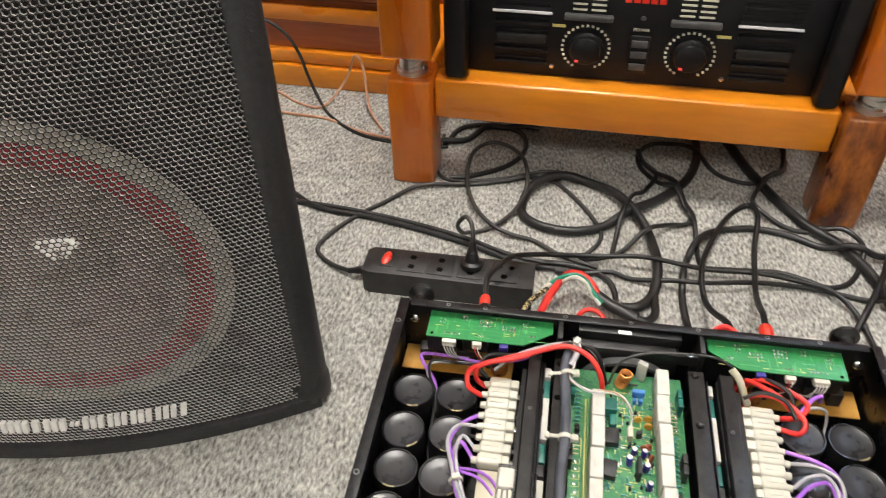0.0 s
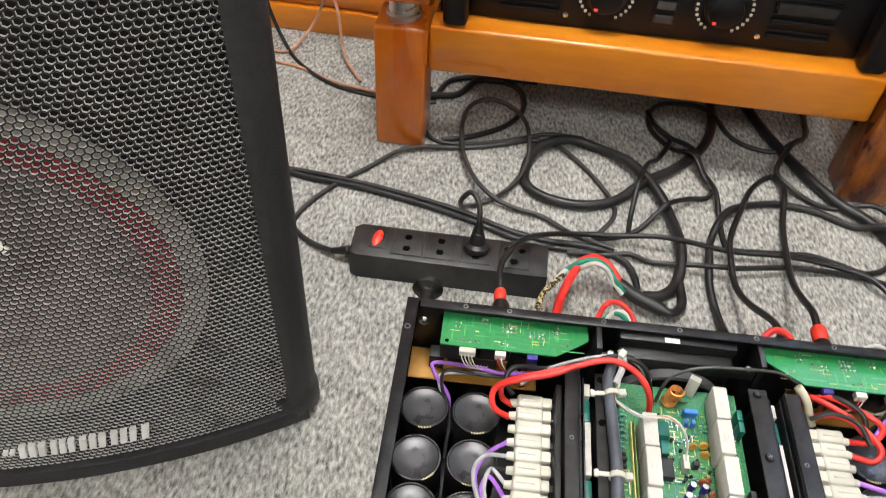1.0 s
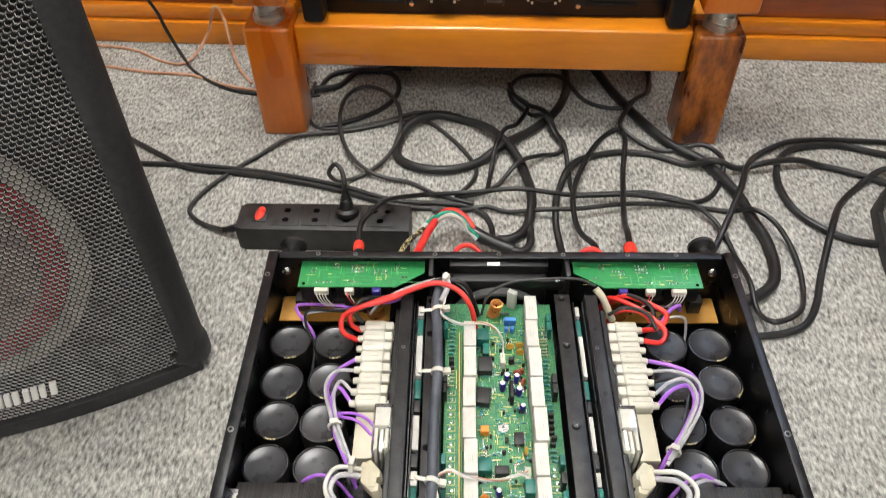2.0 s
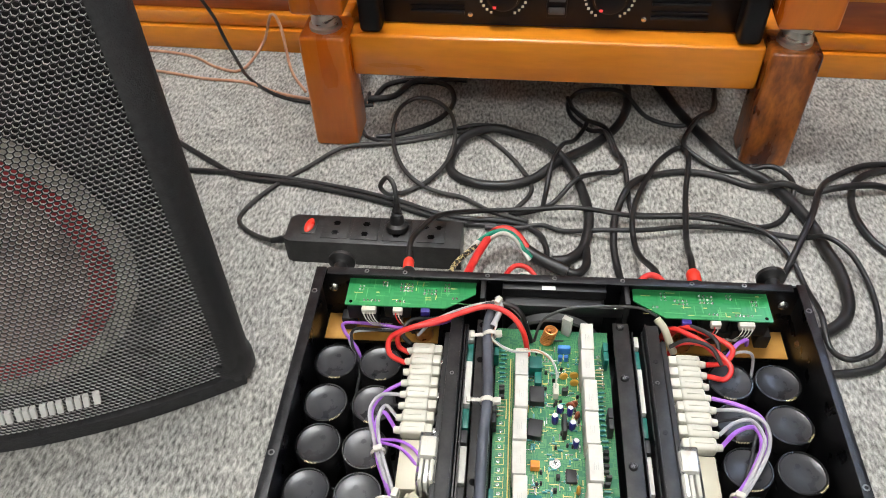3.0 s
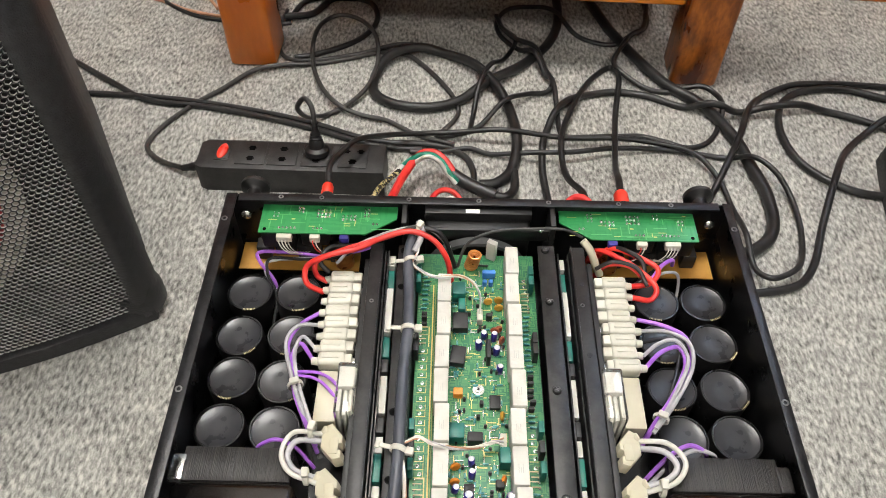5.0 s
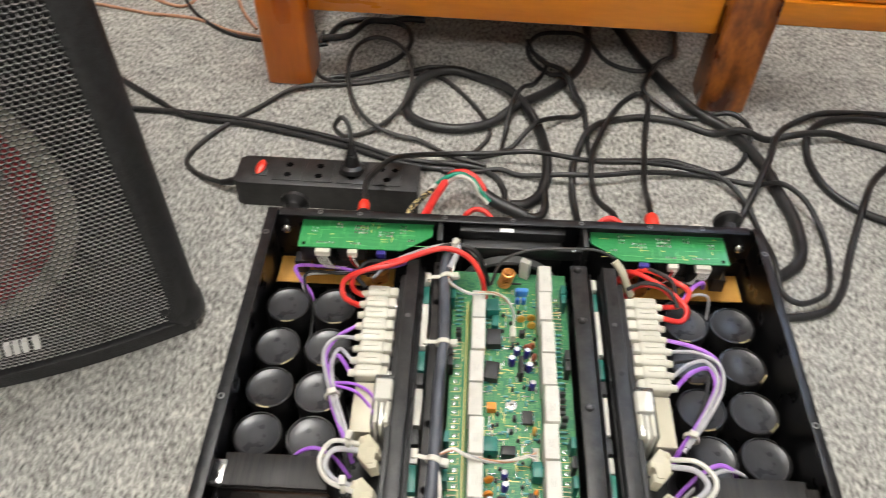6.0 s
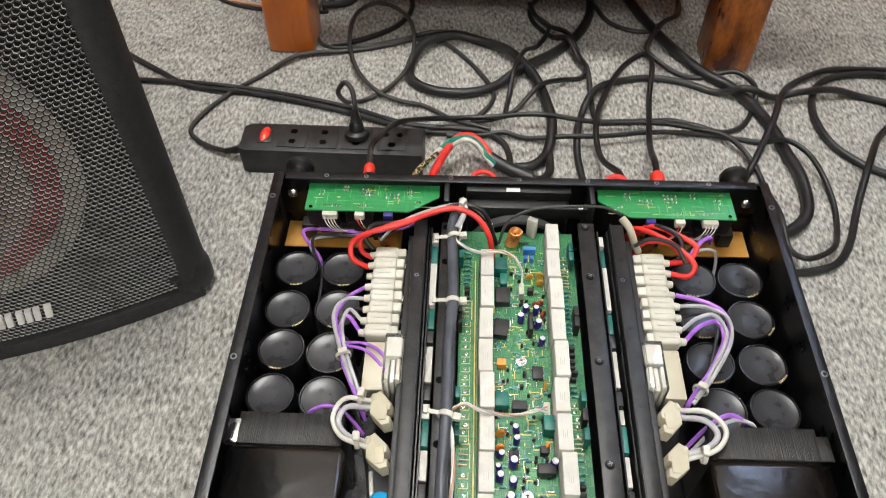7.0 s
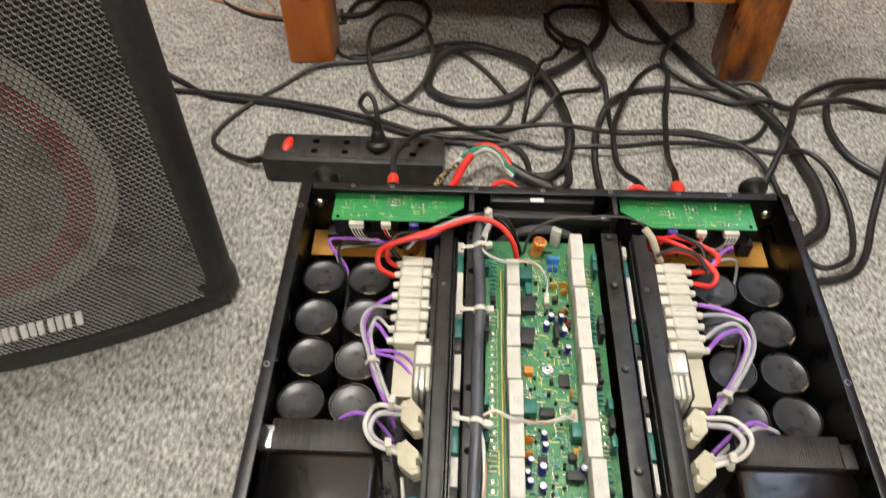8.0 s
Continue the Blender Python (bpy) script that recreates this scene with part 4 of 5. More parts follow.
for x, y, w, h in ((0.0115, -0.1805, 0.008, 0.011), (-0.008, -0.2485, 0.007, 0.01), (-0.0005, -0.2885, 0.0085, 0.011), (-0.007, -0.3, 0.006, 0.008)):
    ch = part("chip", box(B(), x - w / 2, x + w / 2, y - h / 2, y + h / 2, 0.0912, 0.0945, 0.0005), CHIP, board, "black chip")
    bm = B()
    for i in range(4):
        for sx in (-1, 1):
            box(bm, x + sx * w / 2 - 0.0006, x + sx * w / 2 + 0.0006, y - h * 0.38 + h * 0.25 * i - 0.0004, y - h * 0.38 + h * 0.25 * i + 0.0004, 0.0902, 0.0925)
    part("pins", bm, SOLDER, ch, "bright pins")
for x, y, w, h, z, mat in ((-0.017, -0.207, 0.0115, 0.012, 0.011, TEAL), (-0.0035, -0.2105, 0.011, 0.0075, 0.009, CHIP), (0.0185, -0.2255, 0.0105, 0.012, 0.012, TEAL), (0.0135, -0.244, 0.006, 0.006, 0.007, CHIP), (0.0145, -0.2585, 0.013, 0.0075, 0.008, CHIP), (0.007, -0.14, 0.0035, 0.0165, 0.014, CHIP), (0.0085, -0.105, 0.005, 0.004, 0.008, CHIP), (-0.001, -0.193, 0.003, 0.003, 0.006, CHIP), (0.0015, -0.182, 0.003, 0.004, 0.006, CHIP)):
    part("moulded_part", box(B(), x - w / 2, x + w / 2, y - h / 2, y + h / 2, 0.0902, 0.0902 + z, 0.0009), mat, board, "teal moulded part" if mat is TEAL else "black moulded part")
for x, y in ((-0.0005, -0.169), (0.0005, -0.276)):
    sc = part("screw", lathe(B(), [(0.0045, 0), (0.0045, 0.0006), (0.0028, 0.0007), (0.0026, 0.0016), (0, 0.0019)], (x, y, 0.0902), seg=20), STEEL, board, "steel screw with washer")
    for a in (15, 105):
        part("slot", box(B(), -0.0015, 0.0015, -0.0003, 0.0003, 0.0919, 0.0923, m=Matrix.Translation((x, y, 0)) @ Matrix.Rotation(radians(a), 4, "Z")), CHIP, sc)
for x, y in ((0.001, -0.105), (0.0165, -0.213), (0.021, -0.2885)):
    part("connector", box(B(), x - 0.0022, x + 0.0022, y - 0.0055, y + 0.0055, 0.0902, 0.0985, 0.0006), NYLON, board, "small white connector")
lettering("CN15", 0.0065, SILK, Matrix.Translation((0.0135, -0.2885, 0.0902)) @ Matrix.Rotation(radians(-90), 4, "Z"), board)
# solder bridges, print and the smallest components
rng = random.Random(21)
print_marks, leads, bars = B(), B(), B()
for k in range(620):
    x, y = rng.uniform(-0.0225, 0.0205), rng.uniform(-0.34, -0.058)
    a = rng.choice((0, 90))
    m = pose(x, y, 0.0902, 0, 0, a)
    q = rng.random()
    if q < 0.2:
        part("resistor", box(B(), -0.0022, 0.0022, -0.0008, 0.0008, 0.0003, 0.0017, 0.0004, 1, m=m), RESISTOR, board)
        box(leads, -0.0038, 0.0038, -0.0002, 0.0002, 0.0006, 0.001, m=m)
    elif q < 0.3:
        part("transistor", box(B(), -0.0012, 0.0012, -0.0009, 0.0009, 0, 0.0042, 0.0004, 1, m=m), CHIP, board)
    elif q < 0.48:
        box(bars, -0.003, 0.003, -0.00035, 0.00035, 0, 0.0009, m=m)
    else:
        w = rng.choice((0.0008, 0.0012, 0.0025, 0.0035))
        box(print_marks, -w, w, -0.00035, 0.00035, 0.0, 0.0001, m=m)
for s, x0 in ((-1, -0.0435), (1, 0.0385)):
    y, left = -0.06, 0
    while y > -0.36:
        if not left:
            mode, left = rng.choice((0, 0, 1, 2, 3)), rng.randint(3, 7)
        left -= 1
        y -= (0.0036, 0.0044, 0.0052, 0.0062)[mode] * rng.uniform(0.85, 1.2)
        jog = rng.uniform(-0.0012, 0.0012)
        if mode == 0:
            box(leads, x0 - 0.0035 + jog, x0 + 0.003 + jog, y - 0.0003, y + 0.0003, 0.092, 0.0928)
            lathe(bars, [(0.0011, 0), (0.0008, 0.0007), (0, 0.0011)], (x0 + s * 0.0025, y, 0.0902), seg=6)
            box(print_marks, x0 - s * 0.0042 - 0.0004, x0 - s * 0.0042 + 0.0004, y - 0.0018, y + 0.0018, 0.0902, 0.0903)
        elif mode == 1:
            m = pose(x0 + jog, y, 0.0902, 0, 0, rng.uniform(-8, 8))
            part("resistor", box(B(), -0.0026, 0.0026, -0.0009, 0.0009, 0.0004, 0.0022, 0.0005, 1, m=m), RESISTOR, board)
            box(leads, -0.0042, 0.0042, -0.0002, 0.0002, 0.0008, 0.0012, m=m)
        elif mode == 2:
            part("transistor", box(B(), x0 + jog - 0.0022, x0 + jog + 0.0022, y - 0.0014, y + 0.0014, 0.0902, 0.0902 + rng.uniform(0.003, 0.007), 0.0004, 1), CHIP, board)
            box(print_marks, x0 - 0.003, x0 + 0.003, y - 0.0024, y - 0.0021, 0.0902, 0.0903)
        else:
            lathe(bars, [(0.0016, 0), (0.0014, 0.0004), (0.0007, 0.0005), (0.0006, 0.0001)], (x0 + jog, y, 0.0902), seg=10)
            box(print_marks, x0 - 0.0035, x0 + 0.0035, y - 0.0028, y - 0.0024, 0.0902, 0.0903)
            box(print_marks, x0 + 0.0031, x0 + 0.0035, y - 0.0024, y + 0.002, 0.0902, 0.0903)
tagged(part("silkscreen", print_marks, SILK, board, "fine yellow printed marks"), kind="stuff")
tagged(part("lead_layer", leads, GOLD_PRINT, board, "bare component leads"), kind="stuff")
tagged(part("solder_layer", bars, SOLDER, board, "bare tinned wire bridges"), kind="stuff")
part("bus_bar", box(B(), -0.0372, -0.0362, -0.4, -0.075, 0.0902, 0.0955, 0.0002), SILK, board, "pale edge of an upright strip")
part("bus_bar", box(B(), -0.0352, -0.0346, -0.4, -0.075, 0.0902, 0.0975, 0.0002), surface("dull_green_edge", (0.2, 0.3, 0.08), (0.3, 0.4, 0.13), 60, 0.5), board)
for s, x in ((-1, -0.0495), (1, 0.0425)):
    for y in (-0.065, -0.075, -0.13, -0.14, -0.205, -0.22, -0.235, -0.305, -0.315):
        part("transistor", box(B(), x - 0.0015, x + 0.0025, y - 0.0045, y + 0.0045, 0.0902, 0.1055, 0.0005), TEAL if int(-y * 1000) % 2 else CHIP, board, "flat transistor against the rail")

# blade terminals with nylon housings, relays and the two large plugs, both sides
for s in (-1, 1):
    block = part("terminal_block", box(B(), *sorted((s * 0.0945, s * 0.0902)), -0.3, -0.055, 0.06, 0.103, 0.0006), CHIP, case, "black terminal strip")
    for k in range(8):
        y = -0.0675 - 0.0113 * k
        jut = rng.uniform(-0.0012, 0.0012)
        part("blade", box(B(), *sorted((s * 0.1025, s * 0.0935)), y - 0.0024, y + 0.0024, 0.0905, 0.0915, 0.0002), STEEL if k % 3 == 1 else CHIP, block)
        h = part("blade_housing", box(B(), *sorted((s * (0.1238 + jut), s * 0.1028)), y - 0.00555, y + 0.00555, 0.0835, 0.0965, 0.0026, 3), NYLON, case, "cream nylon blade connector housing")
        part("collar", box(B(), *sorted((s * 0.1045, s * (0.0972 + jut))), y - 0.0043, y + 0.0043, 0.0855, 0.0955, 0.0014), NYLON, h)
        part("rib", box(B(), *sorted((s * (0.121 + jut), s * 0.1075)), y - 0.0009, y + 0.0009, 0.0964, 0.0972, 0.0003), NYLON, h)
        part("neck", cyl(B(), (s * (0.1225 + jut), y, 0.0895), (s * (0.129 + jut), y, 0.0895), 0.0037, 0.0028, 14), NYLON, h)
    part("relay", box(B(), *sorted((s * 0.122, s * 0.106)), -0.199, -0.1565, 0.05, 0.093, 0.001), NYLON_OLD, case, "yellowed cream relay")
    rel = part("clear_relay", box(B(), *sorted((s * 0.1055, s * 0.0908)), -0.2, -0.158, 0.06, 0.109, 0.0014), CLEAR, case, "clear plastic relay cover")
    rel.visible_shadow = False
    part("contact", box(B(), *sorted((s * 0.104, s * 0.0925)), -0.178, -0.161, 0.062, 0.1065, 0.001), CERAMIC, rel, "pale inner block")
    for k in range(3):
        part("contact", box(B(), *sorted((s * (0.1035 - 0.004 * k), s * (0.1008 - 0.004 * k))), -0.1975, -0.18, 0.062, 0.106 - 0.002 * (k % 2), 0.0005), NYLON if k != 1 else CERAMIC, rel)
    for y, tilt in ((-0.2195, 0), (-0.2525, 6)):
        m = pose(s * 0.1035, y, 0.0995, -4, s * 10, -s * tilt) @ Matrix.Diagonal((-s, 1, 1, 1))
        outline = [(-0.0088, 0.0128), (-0.0015, 0.0168), (0.0085, 0.0042), (0.0085, -0.0022), (0.0045, -0.0035), (0.0045, -0.0068), (0.0085, -0.0085), (0.0085, -0.0155), (0.002, -0.0168), (-0.0088, -0.005)]
        bm = prism(B(), [(x * 0.9, yy * 0.86) for x, yy in outline], -0.0062, 0.0052, 0.0016)
        bmesh.ops.transform(bm, matrix=m, verts=bm.verts)
        h = part("large_plug", bm, NYLON_OLD, case, "large yellowed nylon plug")
        part("boss", lathe(B(), [(0.0044, -0.004), (0.0044, 0.002), (0.0036, 0.003), (0.0024, 0.0031), (0.0022, 0.0006), (0, 0.0005)], m @ Vector((-0.0068, 0.0085, 0.002)), m.to_3x3() @ Vector((-0.75, 0.35, 0.55)), 20), NYLON_OLD, h)
        part("latch", box(B(), -0.001, 0.0055, -0.0105, 0.002, 0.005, 0.0062, 0.0006, 2, m=m), NYLON_OLD, h)
        for yy in (0.001, -0.0105):
            part("blade", box(B(), *sorted((s * 0.0965, s * 0.0915)), y + yy - 0.002, y + yy + 0.002, 0.0965, 0.0975), DULL, block)
    for y in (-0.287, -0.297):
        part("blade", box(B(), *sorted((s * 0.1015, s * 0.094)), y - 0.003, y + 0.003, 0.0905, 0.0917), DULL, block)
    # transformer
    lam = part("transformer", box(B(), *sorted((s * 0.207, s * 0.13)), -0.405, -0.2235, 0.02, 0.096, 0.0015), LAMINATE, case, "transformer wrapped in varnished black tape, with a laminated steel core")
    part("core_lamination", box(B(), *sorted((s * 0.2065, s * 0.1305)), -0.2475, -0.2225, 0.0962, 0.0985, 0.0008), LAMINATE, lam, "stack of thin steel sheets")
    part("winding", box(B(), *sorted((s * 0.2105, s * 0.1265)), -0.398, -0.249, 0.03, 0.1015, 0.005, 3), TAPE, lam, "glossy black tape wrap")
    part("clamp", box(B(), *sorted((s * 0.2145, s * 0.2045)), -0.2475, -0.2285, 0.09, 0.0995, 0.001), STEEL if s < 0 else LAMINATE, lam, "steel clamp corner")
part("disc_capacitor", lathe(B(), [(0, -0.0024), (0.006, -0.0022), (0.0085, 0), (0.006, 0.0022), (0, 0.0024)], (-0.098, -0.286, 0.098), (0.2, 0.3, 1), 24), DISC_BLUE, case, "bright blue disc capacitor")
part("fuse_sleeve", tube(B(), [(0.0865, -0.041, 0.1165), (0.093, -0.047, 0.111), (0.0985, -0.0525, 0.1), (0.1035, -0.056, 0.09)], 0.0034, 12, 5), NYLON_OLD, case, "pale tan sleeve")


# ---- wires inside the amplifier ----
def wire(name, pts, r, mat, label, seg=8):
    return part(name, tube(B(), pts, r, seg, 6), mat, case, label)


wire("power_wire", [(-0.128, -0.080, 0.0885), (-0.141, -0.078, 0.098), (-0.141, -0.068, 0.108), (-0.123, -0.064, 0.118), (-0.100, -0.058, 0.120), (-0.081, -0.051, 0.125), (-0.058, -0.045, 0.128), (-0.039, -0.051, 0.126), (-0.027, -0.061, 0.115), (-0.022, -0.068, 0.092)], 0.0024, RED, "thick red wire", 10)
wire("power_wire", [(-0.126, -0.069, 0.0885), (-0.135, -0.0665, 0.095), (-0.134, -0.060, 0.105), (-0.115, -0.0585, 0.1165), (-0.091, -0.0525, 0.1215), (-0.07, -0.0455, 0.124)], 0.0023, RED, "thick red wire", 10)
wire("power_wire", [(-0.126, -0.059, 0.088), (-0.133, -0.053, 0.095), (-0.126, -0.041, 0.100), (-0.101, -0.046, 0.110), (-0.072, -0.041, 0.122), (-0.046, -0.041, 0.128), (-0.030, -0.045, 0.122), (-0.019, -0.053, 0.092)], 0.0021, RUBBER, "thick black wire", 10)
wire("power_wire", [(-0.12, -0.05, 0.09), (-0.105, -0.047, 0.108), (-0.08, -0.043, 0.121), (-0.055, -0.0395, 0.127), (-0.038, -0.042, 0.125), (-0.024, -0.048, 0.112)], 0.0014, GREY_PVC, "grey wire")
wire("signal_wire", [(-0.09, -0.03, 0.09), (-0.103, -0.036, 0.09), (-0.134, -0.0385, 0.085), (-0.155, -0.036, 0.085), (-0.189, -0.033, 0.082), (-0.19, -0.04, 0.078), (-0.177, -0.052, 0.066), (-0.174, -0.06, 0.05)], 0.0016, PURPLE, "thin purple wire")
wire("signal_wire", [(-0.134, -0.040, 0.083), (-0.160, -0.039, 0.081), (-0.183, -0.04, 0.077), (-0.184, -0.048, 0.07), (-0.176, -0.056, 0.06), (-0.174, -0.075, 0.05)], 0.0015, GREY_PVC, "thin grey wire")
wire("signal_wire", [(-0.1, -0.033, 0.092), (-0.12, -0.042, 0.088), (-0.15, -0.041, 0.083), (-0.18, -0.0385, 0.08), (-0.182, -0.05, 0.072), (-0.174, -0.065, 0.06), (-0.174, -0.1, 0.05)], 0.0014, RUBBER, "thin black wire")
wire("speaker_wire", [(-0.128, -0.101, 0.0895), (-0.142, -0.113, 0.090), (-0.150, -0.129, 0.088), (-0.146, -0.148, 0.088), (-0.138, -0.176, 0.090), (-0.127, -0.199, 0.088), (-0.119, -0.213, 0.07)], 0.0017, PURPLE, "purple wire")
wire("speaker_wire", [(-0.128, -0.146, 0.0895), (-0.140, -0.131, 0.090), (-0.145, -0.144, 0.0885), (-0.139, -0.171, 0.090), (-0.128, -0.194, 0.088), (-0.12, -0.21, 0.075)], 0.0017, PURPLE, "purple wire")
wire("speaker_wire", [(-0.127, -0.113, 0.0895), (-0.144, -0.116, 0.092), (-0.1515, -0.130, 0.090), (-0.1445, -0.156, 0.0915), (-0.132, -0.187, 0.092), (-0.121, -0.209, 0.080)], 0.0016, GREY_PVC, "grey wire")
wire("speaker_wire", [(-0.128, -0.135, 0.0895), (-0.139, -0.125, 0.0905), (-0.143, -0.141, 0.092), (-0.137, -0.166, 0.0915), (-0.125, -0.195, 0.090), (-0.117, -0.21, 0.08)], 0.0016, GREY_PVC, "grey wire")
wire("speaker_wire", [(-0.128, -0.124, 0.0895), (-0.138, -0.124, 0.088), (-0.1475, -0.14, 0.086), (-0.1405, -0.17, 0.087), (-0.128, -0.2, 0.085), (-0.112, -0.26, 0.07), (-0.108, -0.31, 0.06)], 0.0015, RUBBER, "black wire")
wire("speaker_wire", [(-0.138, -0.158, 0.0925), (-0.123, -0.160, 0.0955), (-0.11, -0.167, 0.096), (-0.102, -0.177, 0.0895)], 0.0013, PURPLE, "thin purple wire")
wire("speaker_wire", [(-0.138, -0.160, 0.0915), (-0.123, -0.165, 0.0945), (-0.112, -0.174, 0.0945), (-0.103, -0.184, 0.088)], 0.0013, PURPLE, "thin purple wire")
wire("speaker_wire", [(-0.16, -0.2195, 0.080), (-0.157, -0.2195, 0.094), (-0.144, -0.217, 0.1), (-0.130, -0.221, 0.095), (-0.118, -0.229, 0.080)], 0.0015, PURPLE, "purple wire")
wire("mains_wire", [(-0.112, -0.213, 0.102), (-0.130, -0.216, 0.110), (-0.137, -0.230, 0.109), (-0.130, -0.244, 0.108), (-0.112, -0.249, 0.102)], 0.0018, WHITE_PVC, "white wire", 10)
wire("mains_wire", [(-0.112, -0.2175, 0.1), (-0.128, -0.2205, 0.106), (-0.1335, -0.231, 0.105), (-0.127, -0.241, 0.104), (-0.112, -0.245, 0.1)], 0.0022, GREY_PVC, "grey wire", 10)
wire("mains_wire", [(-0.109, -0.26, 0.085), (-0.107, -0.275, 0.086), (-0.104, -0.292, 0.086), (-0.104, -0.33, 0.08)], 0.0016, WHITE_PVC, "white wire")
# the other channel
wire("power_wire", [(0.1285, -0.079, 0.0895), (0.141, -0.085, 0.095), (0.146, -0.076, 0.100), (0.134, -0.060, 0.102), (0.117, -0.046, 0.102), (0.102, -0.034, 0.095), (0.096, -0.03, 0.07)], 0.0024, RED, "thick red wire", 10)
wire("power_wire", [(0.1285, -0.0675, 0.0895), (0.142, -0.071, 0.099), (0.1485, -0.062, 0.106), (0.134, -0.050, 0.107), (0.113, -0.0385, 0.104), (0.1, -0.034, 0.08)], 0.0023, RED, "thick red wire", 10)
wire("power_wire", [(0.1285, -0.0675, 0.087), (0.144, -0.060, 0.097), (0.155, -0.051, 0.098), (0.164, -0.039, 0.094), (0.162, -0.03, 0.07)], 0.002, RUBBER, "black wire")
wire("power_wire", [(0.139, -0.07, 0.095), (0.136, -0.054, 0.107), (0.12, -0.042, 0.108), (0.11, -0.037, 0.1)], 0.002, RUBBER, "black wire")
wire("power_wire", [(0.139, -0.075, 0.1), (0.131, -0.061, 0.106), (0.112, -0.056, 0.108), (0.098, -0.058, 0.1)], 0.0018, RUBBER, "black wire")
wire("power_wire", [(0.137, -0.066, 0.1), (0.126, -0.056, 0.103), (0.108, -0.053, 0.1), (0.1, -0.054, 0.085)], 0.0024, RED, "thick red wire", 10)
wire("signal_wire", [(0.143, -0.069, 0.101), (0.153, -0.056, 0.104), (0.163, -0.049, 0.103), (0.167, -0.044, 0.09)], 0.0018, PURPLE, "thin purple wire")
wire("signal_wire", [(0.146, -0.066, 0.1), (0.156, -0.06, 0.1), (0.168, -0.057, 0.094), (0.172, -0.06, 0.078), (0.172, -0.07, 0.05)], 0.0013, GREY_PVC, "thin grey wire")
wire("speaker_wire", [(0.129, -0.101, 0.0895), (0.149, -0.109, 0.093), (0.164, -0.118, 0.0915), (0.167, -0.135, 0.0885), (0.152, -0.162, 0.090), (0.135, -0.185, 0.090), (0.12, -0.205, 0.078)], 0.0018, PURPLE, "purple wire")
wire("speaker_wire", [(0.129, -0.146, 0.0895), (0.143, -0.132, 0.0905), (0.158, -0.127, 0.090), (0.160, -0.144, 0.0905), (0.146, -0.170, 0.090), (0.130, -0.191, 0.088), (0.118, -0.207, 0.075)], 0.0018, PURPLE, "purple wire")
wire("speaker_wire", [(0.129, -0.112, 0.0895), (0.151, -0.1125, 0.0905), (0.1665, -0.124, 0.092), (0.165, -0.146, 0.091), (0.146, -0.177, 0.0915), (0.127, -0.2, 0.088)], 0.0016, GREY_PVC, "grey wire")
wire("speaker_wire", [(0.129, -0.135, 0.0895), (0.142, -0.125, 0.092), (0.156, -0.1225, 0.093), (0.1625, -0.14, 0.0925), (0.149, -0.167, 0.0925), (0.129, -0.197, 0.09)], 0.0016, GREY_PVC, "grey wire")
wire("speaker_wire", [(0.129, -0.123, 0.0895), (0.148, -0.119, 0.0895), (0.1605, -0.121, 0.0885), (0.155, -0.143, 0.0865), (0.146, -0.166, 0.0865), (0.128, -0.203, 0.08)], 0.0015, RUBBER, "black wire")
wire("speaker_wire", [(0.164, -0.216, 0.082), (0.160, -0.2165, 0.094), (0.147, -0.2145, 0.1), (0.132, -0.222, 0.096), (0.118, -0.232, 0.080)], 0.0017, PURPLE, "purple wire")
wire("speaker_wire", [(0.17, -0.2175, 0.082), (0.166, -0.2175, 0.092), (0.152, -0.2165, 0.097), (0.136, -0.224, 0.093), (0.12, -0.236, 0.080)], 0.0016, GREY_PVC, "grey wire")
wire("mains_wire", [(0.112, -0.213, 0.102), (0.129, -0.218, 0.110), (0.1395, -0.231, 0.109), (0.131, -0.245, 0.108), (0.112, -0.25, 0.102)], 0.0019, WHITE_PVC, "white wire", 10)
wire("mains_wire", [(0.112, -0.2175, 0.1), (0.127, -0.2225, 0.106), (0.1345, -0.232, 0.105), (0.128, -0.241, 0.104), (0.112, -0.246, 0.1)], 0.0022, GREY_PVC, "grey wire", 10)
wire("fan_wire", [(-0.017, -0.055, 0.095), (-0.013, -0.048, 0.108), (-0.006, -0.043, 0.116), (0.013, -0.038, 0.122), (0.041, -0.037, 0.125), (0.070, -0.036, 0.124), (0.086, -0.040, 0.119)], 0.0013, RUBBER_GREY, "thin dark wire over the board")
